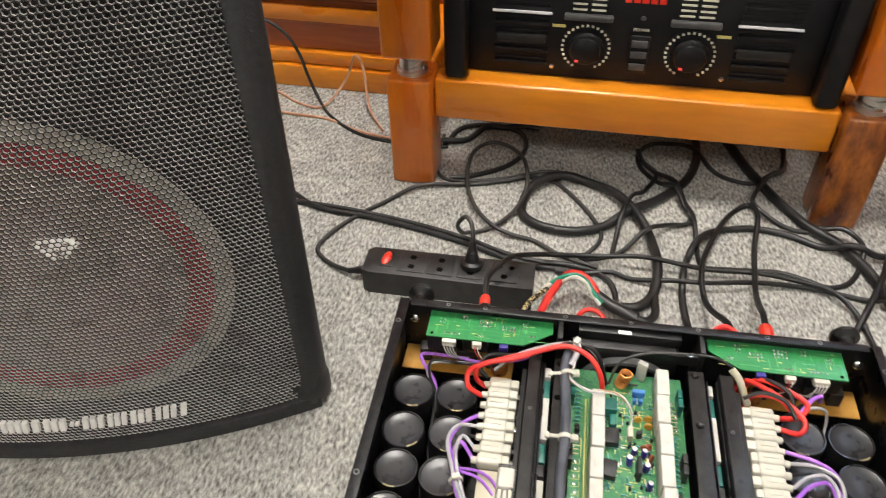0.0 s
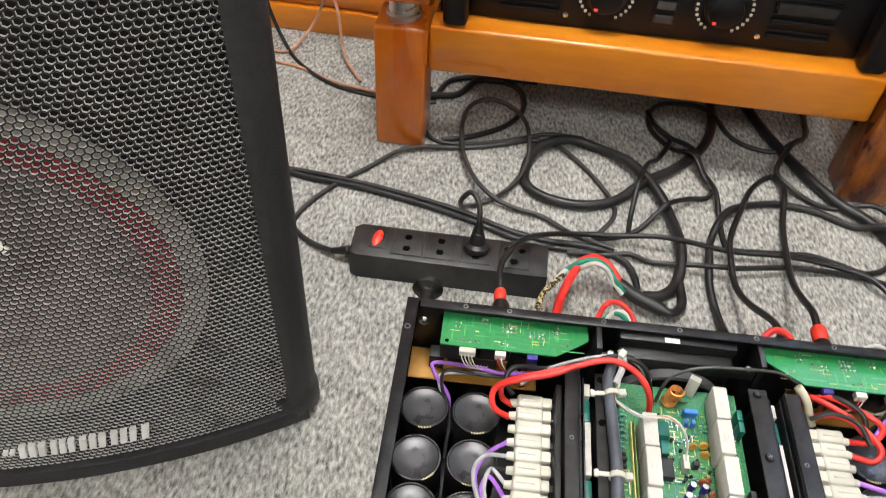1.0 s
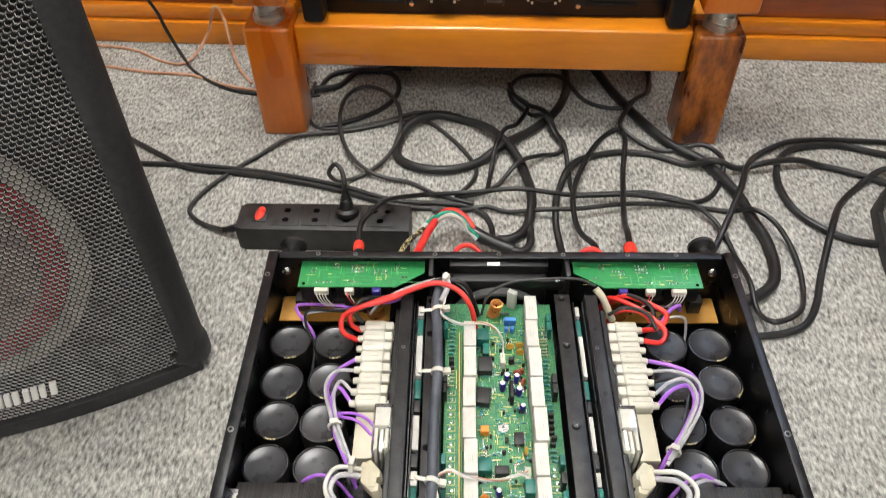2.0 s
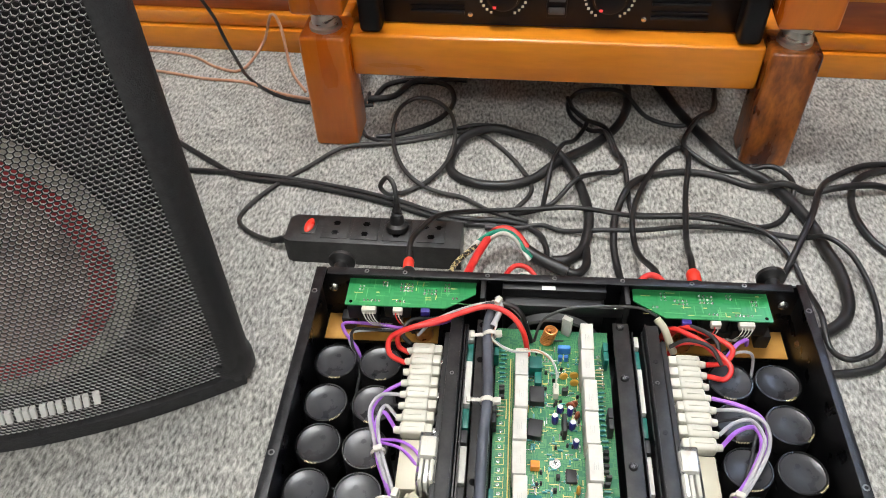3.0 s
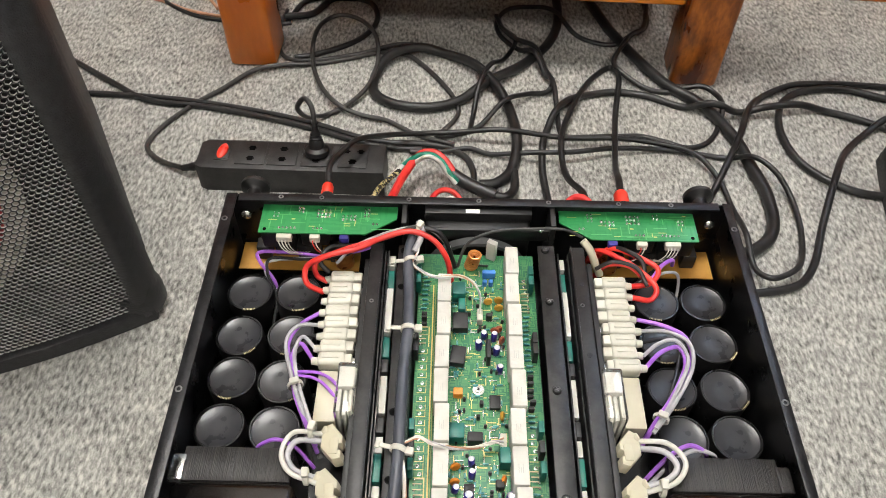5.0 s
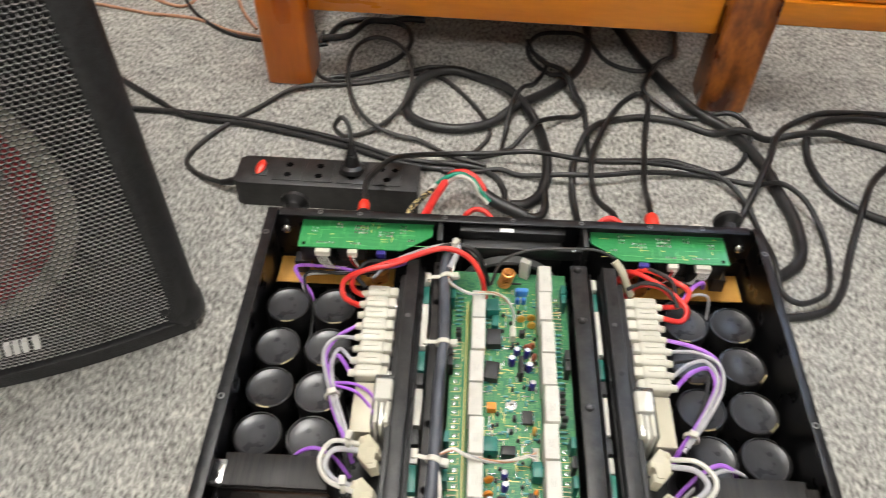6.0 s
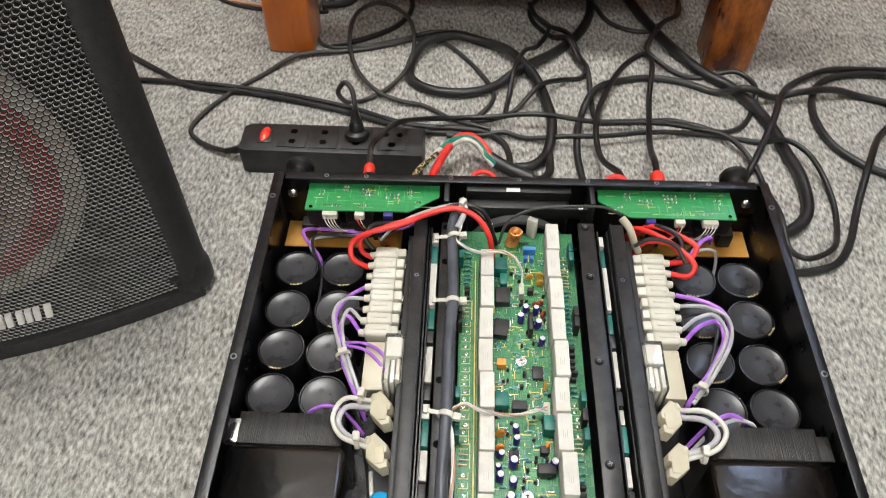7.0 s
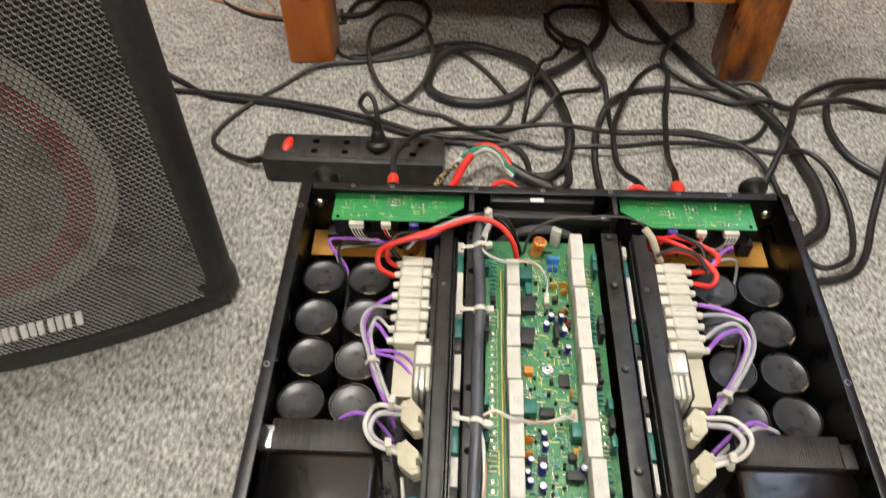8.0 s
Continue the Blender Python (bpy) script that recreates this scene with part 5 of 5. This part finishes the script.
for k in range(4):
    q = [(math.cos(i * 1.9 + k * 1.57) * 0.0009, math.sin(i * 1.9 + k * 1.57) * 0.0009) for i in range(9)]
    base = [(-0.0505, -0.04, 0.126), (-0.0495, -0.058, 0.121), (-0.054, -0.070, 0.119), (-0.049, -0.077, 0.119), (-0.035, -0.086, 0.121), (-0.017, -0.083, 0.119), (-0.005, -0.083, 0.111), (0.001, -0.092, 0.105), (0.001, -0.104, 0.098)]
    wire("twisted_wire", [(x, y + a, z + b) for (x, y, z), (a, b) in zip(base, q)], 0.0007, (WHITE_PVC, GREY_PVC, WHITE_PVC, BROWN_PVC)[k], "thin twisted signal wire", 6)
    base = [(-0.055, -0.228, 0.119), (-0.044, -0.222, 0.119), (-0.033, -0.228, 0.122), (-0.018, -0.2265, 0.113), (-0.004, -0.222, 0.105), (0.008, -0.217, 0.103), (0.0165, -0.2105 - 0.0018 * k, 0.0985)]
    wire("twisted_wire", [(x, y + a, z + b) for (x, y, z), (a, b) in zip(base, q)], 0.0007, (WHITE_PVC, BROWN_PVC, GREY_PVC, WHITE_PVC)[k], "thin twisted signal wire", 6)
    wire("twisted_wire", [(-0.0555 + q[0][0], -0.23, 0.1205 + q[0][1]), (-0.052 + q[1][0], -0.248, 0.119 + q[1][1]), (-0.0505 + q[2][0], -0.27, 0.118 + q[2][1]), (-0.052 + q[3][0], -0.3, 0.119 + q[3][1]), (-0.052, -0.34, 0.118)], 0.0007, (WHITE_PVC, GREY_PVC, BROWN_PVC, WHITE_PVC)[k], "thin twisted signal wire", 6)
wire("sleeved_cable", [(-0.0515, -0.036, 0.1215), (-0.0565, -0.05, 0.1185), (-0.0575, -0.064, 0.1175), (-0.0555, -0.1, 0.1178), (-0.0545, -0.133, 0.1185), (-0.0565, -0.17, 0.1178), (-0.0565, -0.237, 0.1185), (-0.058, -0.278, 0.1178), (-0.0575, -0.35, 0.1178), (-0.0575, -0.4, 0.1178)], 0.0044, SLEEVE_BLUE, "dark sleeved cable along the rail", 12)
for x, y, z, lean in ((-0.0555, -0.068, 0.1178, 8), (-0.0545, -0.134, 0.1185, 0), (-0.0565, -0.231, 0.1182, -12), (-0.0575, -0.299, 0.1178, 0)):
    m = pose(x, y, z, 0, 0, lean)
    bm = lathe(B(), [(0.0053, -0.0022), (0.006, -0.0016), (0.006, 0.0016), (0.0053, 0.0022), (0.0047, 0.0016), (0.0047, -0.0016), (0.0053, -0.0022)], axis=(0, 1, 0), seg=24)
    box(bm, 0.005, 0.0105, -0.0027, 0.0027, -0.001, 0.0035, 0.0008)
    box(bm, -0.0145, -0.005, -0.0016, 0.0016, 0.001, 0.0022, 0.0003)
    box(bm, -0.0165, -0.013, -0.0028, 0.0028, 0.0004, 0.003, 0.0008)
    part("cable_tie", bm, TIE, case, "pale nylon cable tie", m)
for place in (pose(-0.049, -0.041, 0.1255, 0, 0, 60), pose(-0.139, -0.168, 0.09, 0, 0, 20), pose(-0.1185, -0.212, 0.106, 0, 0, 80), pose(-0.1185, -0.246, 0.106, 0, 0, 95), pose(0.134, -0.189, 0.09, 0, 0, -25), pose(0.1215, -0.249, 0.107, 0, 0, 85)):
    bm = lathe(B(), [(0.0055, -0.0018), (0.0061, -0.0013), (0.0061, 0.0013), (0.0055, 0.0018), (0.005, 0.0013), (0.005, -0.0013), (0.0055, -0.0018)], axis=(0, 1, 0), seg=20)
    box(bm, -0.0035, 0.0035, -0.0024, 0.0024, 0.005, 0.0085, 0.0008)
    part("cable_tie", bm, TIE, case, "pale nylon cable tie", place)


part("bundle", tube(B(), [(-0.0505, -0.036, 0.131), (-0.047, -0.042, 0.1275), (-0.0485, -0.05, 0.124), (-0.053, -0.06, 0.1205)], 0.0026, 10, 6), GREY_PVC, case, "grey wire bundle")

# ---- power strip ----
STRIP = pose(-0.194, 0.139, 0, 0, 0, -1.0)
strip = thing("power_strip", STRIP, "black plastic four-socket power strip lying on the carpet", "power strip")
prof = prism(B(), [(-0.1, -0.019), (-0.093, -0.0225), (0.1, -0.0225), (0.1, 0.0215), (-0.093, 0.0215), (-0.1, 0.016)], 0.0, 0.034, 0.0015)
part("body", prof, STRIP_PLASTIC, strip)
sw = part("switch", box(B(), -0.0815, -0.066, -0.011, 0.0135, 0.0342, 0.0352, 0.0004), STRIP_PLASTIC, strip)
part("rocker", lathe(B(), [(0.0085, 0), (0.008, 0.002), (0.005, 0.0036), (0, 0.004)], (0, 0, 0), seg=24), SWITCH_RED, sw, "red rocker switch", pose(-0.074, 0.001, 0.0352, 8, 0, -12) @ Matrix.Diagonal((0.62, 1.25, 1, 1)))
for k, x in enumerate((-0.043, -0.009, 0.027, 0.066)):
    so = part("socket", box(B(), x - 0.0155, x + 0.0155, -0.0165, 0.0175, 0.0341, 0.0354, 0.0006), STRIP_PLASTIC, strip, "universal socket")
    for px, py, w, h in ((-0.0075, 0.0075, 0.0045, 0.006), (0.0075, 0.0075, 0.0045, 0.006), (0, -0.008, 0.0065, 0.0065)) if k == 3 else ((0.0, 0.0078, 0.006, 0.0066), (0, -0.0078, 0.006, 0.0066)):
        part("slot", box(B(), x + px - w / 2, x + px + w / 2, py - h / 2, py + h / 2, 0.0354, 0.0356), PLASTIC_DARK, so)
        part("slot", box(B(), x + px - h / 2 - 0.001, x + px + h / 2 + 0.001, py - 0.0008, py + 0.0008, 0.0354, 0.03565), PLASTIC_DARK, so)
part("strain_relief", lathe(B(), [(0.006, 0), (0.0055, 0.003), (0.0048, 0.004), (0.0055, 0.006), (0.0044, 0.009), (0.005, 0.011), (0.004, 0.015), (0.0035, 0.024)], (-0.1, 0.0, 0.015), (-1, 0, -0.25), 16), RUBBER, strip)

# ---- plug in the strip with its looping cord ----
plug = thing("power_plug", STRIP @ pose(0.027, 0.003, 0.0352), "black mains plug with looping grey cord in the power strip", "plug")
part("plug_body", lathe(B(), [(0.0, 0.0), (0.0125, 0.0), (0.0135, 0.003), (0.0125, 0.006), (0.0085, 0.0085), (0.0075, 0.016), (0.006, 0.0185), (0.0066, 0.02), (0.005, 0.022), (0.0056, 0.0235), (0.0042, 0.027), (0.0034, 0.034)], (0, 0, 0), (0, 0.22, 1), 24), PLASTIC, plug)
inv = plug.matrix_basis.inverted()


def cord(name, pts, r, mat, parent, z=None, label="", flat=1.0, seg=10):
    """A cord through world points; points of two numbers lie at the height z."""
    full = [p if len(p) == 3 else (p[0], p[1], z) for p in pts]
    back = parent.matrix_basis.inverted()
    return part(name, tube(B(), [back @ Vector(p) for p in full], r, seg, 7, flat), mat, parent, label)


cord("cord", [(-0.167, 0.147, 0.064), (-0.167, 0.151, 0.074), (-0.170, 0.160, 0.085), (-0.178, 0.169, 0.087), (-0.186, 0.170, 0.077), (-0.188, 0.178, 0.062), (-0.186, 0.203, 0.032), (-0.182, 0.228, 0.012), (-0.172, 0.240, 0.004), (-0.149, 0.256, 0.006), (-0.130, 0.281, 0.009), (-0.120, 0.309, 0.012), (-0.117, 0.342, 0.018), (-0.125, 0.383, 0.02), (-0.147, 0.412, 0.02), (-0.174, 0.420, 0.02), (-0.195, 0.399, 0.02), (-0.201, 0.363, 0.018), (-0.196, 0.320, 0.015), (-0.180, 0.278, 0.013), (-0.156, 0.250, 0.01), (-0.130, 0.239, 0.006), (-0.102, 0.233, 0.0045), (-0.081, 0.219, 0.005), (-0.063, 0.206, 0.006), (-0.043, 0.197, 0.008), (-0.02, 0.189, 0.008)], 0.0028, RUBBER_GREY, plug, None, "dark grey rubber cord")


# ---- cables on the carpet ----
def cable(label, pts, r, mat=None, z=None, name="cable", flat=1.0):
    z = r + 0.0003 if z is None else z
    full = [p if len(p) == 3 else (p[0], p[1], z) for p in pts]
    return solid(name, tube(B(), full, r, 12, 7, flat), mat or RUBBER, label, "cable", "", None, "cables on the carpet")


cable("dark grey mains cord running from the power strip", [(-0.318, 0.142, 0.009), (-0.338, 0.152, 0.005), (-0.358, 0.166), (-0.369, 0.184), (-0.359, 0.215), (-0.333, 0.254), (-0.304, 0.285), (-0.273, 0.317, 0.006), (-0.246, 0.329, 0.006), (-0.194, 0.339), (-0.151, 0.352), (-0.114, 0.366), (-0.084, 0.361), (-0.061, 0.340), (-0.035, 0.303), (-0.018, 0.268), (-0.018, 0.242), (-0.040, 0.208)], 0.0029, RUBBER_GREY)
cable("black cable running along the carpet behind the power strip", [(-0.52, 0.27), (-0.461, 0.270), (-0.387, 0.266), (-0.312, 0.256), (-0.238, 0.240), (-0.180, 0.223), (-0.137, 0.205), (-0.096, 0.195), (-0.063, 0.194), (-0.030, 0.189), (-0.007, 0.173), (0.001, 0.152), (0.002, 0.135)], 0.0036)
cable("black cable coming from behind the loudspeaker", [(-0.56, 0.365), (-0.506, 0.336), (-0.476, 0.316), (-0.433, 0.287), (-0.388, 0.260), (-0.311, 0.249), (-0.237, 0.232), (-0.179, 0.214), (-0.133, 0.196), (-0.096, 0.187), (-0.056, 0.184)], 0.0036)
cable("thick black cable coiled on the carpet under the rack", [(0.115, 0.56), (0.118, 0.498), (0.116, 0.435), (0.098, 0.383), (0.062, 0.339), (0.018, 0.298, 0.012), (-0.014, 0.269), (-0.051, 0.255), (-0.090, 0.259), (-0.117, 0.279), (-0.119, 0.313), (-0.104, 0.345, 0.012), (-0.069, 0.365, 0.012), (-0.032, 0.360), (0.004, 0.331, 0.013), (0.032, 0.287, 0.012), (0.047, 0.245), (0.051, 0.195, 0.012), (0.044, 0.154), (0.027, 0.132), (0.008, 0.128)], 0.006)
cable("thin black audio cable looping under the rack", [(0.235, 0.56), (0.24, 0.48), (0.232, 0.425, 0.01), (0.211, 0.402, 0.014), (0.184, 0.391), (0.141, 0.409), (0.111, 0.452, 0.013), (0.077, 0.474), (0.050, 0.466), (0.035, 0.438), (0.039, 0.406), (0.061, 0.377), (0.079, 0.353, 0.018), (0.091, 0.319, 0.01), (0.100, 0.306, 0.01), (0.092, 0.292), (0.066, 0.280, 0.009), (0.038, 0.254, 0.02), (0.010, 0.228), (-0.017, 0.212), (-0.043, 0.206)], 0.0031)
cable("thin black audio cable crossing the coil", [(0.034, 0.445, 0.008), (0.042, 0.415, 0.0085), (0.058, 0.39, 0.0085), (0.042, 0.356), (0.023, 0.325, 0.018), (0.009, 0.285, 0.02), (0.002, 0.248), (-0.003, 0.216)], 0.003)
cable("thin black audio cable in a wide loop on the carpet", [(0.038, 0.42, 0.009), (0.056, 0.392, 0.01), (0.080, 0.363, 0.018), (0.092, 0.330, 0.009), (0.100, 0.294, 0.013), (0.102, 0.252), (0.103, 0.221), (0.112, 0.211), (0.167, 0.214), (0.196, 0.215), (0.224, 0.206), (0.247, 0.197), (0.272, 0.207), (0.290, 0.234), (0.297, 0.259, 0.016), (0.291, 0.283, 0.016), (0.274, 0.294, 0.016), (0.240, 0.297), (0.214, 0.304), (0.187, 0.325, 0.01), (0.179, 0.341, 0.012), (0.187, 0.363, 0.014), (0.206, 0.392, 0.018), (0.224, 0.41, 0.016), (0.236, 0.45, 0.008), (0.25, 0.53)], 0.0032)
cable("thick black cable running out from under the rack", [(0.12, 0.56), (0.144, 0.520), (0.164, 0.480), (0.183, 0.421), (0.209, 0.362), (0.241, 0.306), (0.269, 0.279), (0.289, 0.248), (0.305, 0.206), (0.312, 0.161), (0.318, 0.127), (0.316, 0.087), (0.307, 0.063), (0.289, 0.046), (0.262, 0.033)], 0.0066)
cable("black cable running from the amplifier back across the carpet", [(0.081, 0.03, 0.04), (0.0815, 0.07, 0.02), (0.081, 0.111), (0.078, 0.153), (0.080, 0.189, 0.012), (0.087, 0.219), (0.098, 0.246, 0.011), (0.115, 0.269, 0.01), (0.143, 0.287), (0.177, 0.293), (0.217, 0.286), (0.254, 0.268), (0.285, 0.257, 0.02), (0.317, 0.255, 0.009), (0.351, 0.259, 0.015), (0.392, 0.268, 0.012), (0.425, 0.266), (0.46, 0.252), (0.5, 0.23)], 0.0042)
cable("black cable running along the carpet past the chassis", [(0.24, 0.09), (0.262, 0.127), (0.278, 0.155, 0.014), (0.304, 0.204, 0.02), (0.323, 0.247, 0.016), (0.349, 0.286), (0.392, 0.308, 0.009), (0.440, 0.319), (0.491, 0.317), (0.547, 0.310), (0.62, 0.29)], 0.0038)
cable("black cable bent in a hook on the carpet", [(0.6, 0.26), (0.536, 0.281), (0.498, 0.294), (0.459, 0.308), (0.413, 0.304), (0.382, 0.286), (0.367, 0.258), (0.361, 0.220), (0.369, 0.179), (0.392, 0.149), (0.419, 0.132), (0.449, 0.126), (0.48, 0.124)], 0.0044)
cable("black cable rising in a bow beside the chassis", [(0.262, -0.008), (0.275, -0.008), (0.302, -0.004), (0.326, 0.007), (0.346, 0.034), (0.368, 0.083), (0.397, 0.146, 0.016), (0.427, 0.195), (0.459, 0.226), (0.492, 0.248, 0.012), (0.53, 0.26)], 0.004)
cable("copper-coloured speaker wire trailing over the carpet", [(-0.7, 0.55), (-0.634, 0.560), (-0.581, 0.556), (-0.537, 0.542), (-0.501, 0.518), (-0.463, 0.506), (-0.446, 0.525, 0.006), (-0.425, 0.55, 0.03), (-0.405, 0.547, 0.075), (-0.39, 0.535, 0.06), (-0.375, 0.5, 0.01), (-0.345, 0.455)], 0.0022, BROWN_PVC, name="speaker_wire")
cable("copper-coloured speaker wire trailing over the carpet", [(-0.68, 0.51), (-0.593, 0.504), (-0.509, 0.485), (-0.438, 0.476), (-0.381, 0.449), (-0.320, 0.435), (-0.24, 0.43)], 0.0022, BROWN_PVC, name="speaker_wire")
cable("thin black cable hanging down the panelling", [(-0.66, 0.565, 0.145), (-0.57, 0.56, 0.13), (-0.52, 0.556, 0.105), (-0.498, 0.553, 0.07), (-0.488, 0.55, 0.035), (-0.472, 0.537, 0.006), (-0.436, 0.485), (-0.379, 0.441), (-0.318, 0.425), (-0.276, 0.419), (-0.24, 0.425)], 0.0026)
cable("thin black cable under the rack", [(-0.25, 0.455), (-0.253, 0.413), (-0.248, 0.372), (-0.234, 0.349), (-0.202, 0.345), (-0.142, 0.362), (-0.095, 0.373, 0.01), (-0.05, 0.38, 0.004)], 0.0026, RUBBER_GREY)
cable("bundle of thin black cable under the rack", [(-0.245, 0.426), (-0.227, 0.475), (-0.186, 0.488), (-0.142, 0.478), (-0.127, 0.450), (-0.130, 0.417), (-0.152, 0.385), (-0.193, 0.359), (-0.225, 0.349)], 0.0036)
cable("bundle of thin black cable under the rack", [(-0.249, 0.431, 0.009), (-0.214, 0.445), (-0.19, 0.482), (-0.161, 0.484), (-0.135, 0.492), (-0.11, 0.49)], 0.0045)

audio = thing("audio_cable", pose(-0.138, 0.0, 0.078), "black audio cable with red boots plugged into the amplifier back", "cable", "cables on the carpet")
cord("cord", [(-0.141, 0.056, 0.074), (-0.143, 0.082, 0.074), (-0.138, 0.108, 0.066), (-0.122, 0.142, 0.056), (-0.098, 0.176, 0.032), (-0.063, 0.201, 0.013), (-0.017, 0.206, 0.012), (0.036, 0.203, 0.02), (0.101, 0.201, 0.012), (0.165, 0.202, 0.012), (0.216, 0.198, 0.008), (0.250, 0.179, 0.012), (0.270, 0.145, 0.008), (0.278, 0.103), (0.277, 0.057, 0.018), (0.279, 0.021, 0.01), (0.288, 0.004, 0.014), (0.303, 0.006, 0.014), (0.321, 0.018, 0.014), (0.336, 0.045), (0.344, 0.083), (0.342, 0.121, 0.009), (0.328, 0.147, 0.02), (0.309, 0.168, 0.02), (0.287, 0.181), (0.227, 0.192), (0.163, 0.187, 0.01), (0.111, 0.175, 0.014), (0.067, 0.173, 0.014), (0.022, 0.179), (-0.004, 0.185, 0.007), (-0.03, 0.182, 0.0045), (-0.07, 0.18, 0.0045)], 0.003, RUBBER, audio, 0.0042, "black rubber cord")
part("plug", lathe(B(), [(0.007, 0.0005), (0.0065, 0.018), (0.0075, 0.02), (0.0075, 0.04), (0.006, 0.043)], (-0.002, 0, -0.003), (0, 1, 0), 20), RUBBER, audio)
part("boot", lathe(B(), [(0.005, 0.0435), (0.0056, 0.045), (0.0056, 0.054), (0.0048, 0.0565), (0.0032, 0.057)], (-0.0022, 0, -0.003), (-0.02, 1, 0.0), 20), RED_CAP, audio, "red rubber boot")
audio2 = thing("audio_cable", pose(0.137, 0.0, 0.078), "black audio cable with a red boot plugged into the amplifier back", "cable", "cables on the carpet")
cord("cord", [(0.1375, 0.05, 0.077), (0.140, 0.075, 0.072), (0.146, 0.11, 0.05), (0.155, 0.155, 0.025), (0.163, 0.204, 0.014), (0.171, 0.254, 0.008), (0.180, 0.303, 0.014), (0.181, 0.333, 0.008), (0.171, 0.340), (0.147, 0.315), (0.123, 0.263, 0.014), (0.107, 0.222, 0.013), (0.099, 0.183, 0.02), (0.099, 0.147, 0.018), (0.1, 0.11, 0.035), (0.103, 0.06, 0.07), (0.104, 0.035, 0.078)], 0.0034, RUBBER, audio2, 0.004, "black rubber cord")
for x in (0.0005, -0.033, 0.062):
    part("plug", lathe(B(), [(0.007, 0.0005), (0.0065, 0.012), (0.0075, 0.014), (0.0075, 0.034), (0.006, 0.037)], (x, 0, -0.001), (0, 1, 0), 20), RUBBER, audio2)
for x in (0.0005,):
    part("boot", lathe(B(), [(0.006, 0.0375), (0.0068, 0.039), (0.0068, 0.05), (0.0055, 0.0525), (0.0036, 0.053)], (x, 0, -0.001), (0.0, 1, 0.0), 20), RED_CAP, audio2, "red rubber boot")
leads_r = thing("speaker_leads", pose(0.1, 0.01, 0.095), "red and white bare speaker leads on the binding posts", "wire")
cord("red_lead", [(0.075, 0.004, 0.085), (0.079, 0.02, 0.09), (0.09, 0.03, 0.094), (0.102, 0.027, 0.092), (0.11, 0.01, 0.085)], 0.003, RED, leads_r, None, "red lead")
cord("white_lead", [(0.09, 0.005, 0.085), (0.098, 0.021, 0.088), (0.107, 0.024, 0.09), (0.113, 0.016, 0.084)], 0.003, WHITE_PVC, leads_r, None, "white lead")
cord("white_lead", [(0.152, 0.006, 0.09), (0.16, 0.018, 0.096), (0.172, 0.022, 0.098), (0.183, 0.016, 0.094), (0.188, 0.006, 0.086)], 0.0019, WHITE_PVC, leads_r, None, "white lead")
BRAID = surface("braided_strands", (0.012, 0.011, 0.008), (0.6, 0.5, 0.24), 330, 0.45, low=0.5, high=0.56)
mains = thing("mains_lead", pose(-0.04, 0.1, 0.03), "bare-ended mains lead with red, green and white cores behind the amplifier", "wire")
cord("red_core", [(-0.088, 0.003, 0.05), (-0.088, 0.05, 0.042), (-0.081, 0.09, 0.033), (-0.07, 0.122, 0.032), (-0.058, 0.143, 0.034), (-0.043, 0.15, 0.032), (-0.03, 0.142, 0.028), (-0.019, 0.128, 0.02)], 0.0045, RED, mains, None, "red core")
cord("red_core", [(-0.05, 0.003, 0.05), (-0.05, 0.05, 0.042), (-0.043, 0.078, 0.036), (-0.034, 0.09, 0.036), (-0.022, 0.091, 0.034), (-0.012, 0.08, 0.03), (-0.008, 0.055, 0.03)], 0.0028, RED, mains, None, "red core")
cord("green_core", [(-0.081, 0.127, 0.026), (-0.07, 0.134, 0.033), (-0.058, 0.136, 0.041), (-0.046, 0.137, 0.042), (-0.034, 0.136, 0.034), (-0.025, 0.124, 0.028), (-0.016, 0.119, 0.02)], 0.0026, GREEN_PVC, mains, None, "green core")
cord("green_core", [(-0.046, 0.003, 0.048), (-0.046, 0.06, 0.036), (-0.037, 0.076, 0.03), (-0.026, 0.082, 0.03), (-0.015, 0.074, 0.027), (-0.01, 0.05, 0.026)], 0.0024, GREEN_PVC, mains, None, "green core")
cord("white_core", [(-0.084, 0.121, 0.027), (-0.076, 0.13, 0.03), (-0.066, 0.133, 0.03), (-0.05, 0.131, 0.044), (-0.038, 0.129, 0.041), (-0.03, 0.127, 0.03), (-0.018, 0.115, 0.02)], 0.0025, WHITE_PVC, mains, None, "white core")
cord("white_core", [(-0.04, 0.003, 0.046), (-0.04, 0.06, 0.034), (-0.03, 0.082, 0.03), (-0.018, 0.084, 0.029), (-0.01, 0.066, 0.026)], 0.0024, WHITE_PVC, mains, None, "white core")
cord("bare_end", [(-0.108, 0.003, 0.05), (-0.106, 0.05, 0.042), (-0.099, 0.092, 0.032), (-0.088, 0.112, 0.029), (-0.078, 0.126, 0.028)], 0.003, BRAID, mains, None, "dark braided strands with gold flecks")
cord("boot", [(-0.022, 0.131, 0.019), (-0.008, 0.122, 0.016), (0.008, 0.114, 0.014), (0.024, 0.107, 0.012)], 0.0072, RUBBER, mains, None, "thick black cable boot")
cord("sheath", [(0.02, 0.109, 0.012), (0.034, 0.107, 0.01), (0.045, 0.122, 0.008), (0.046, 0.15, 0.0065)], 0.0048, RUBBER, mains, None, "black sheath")
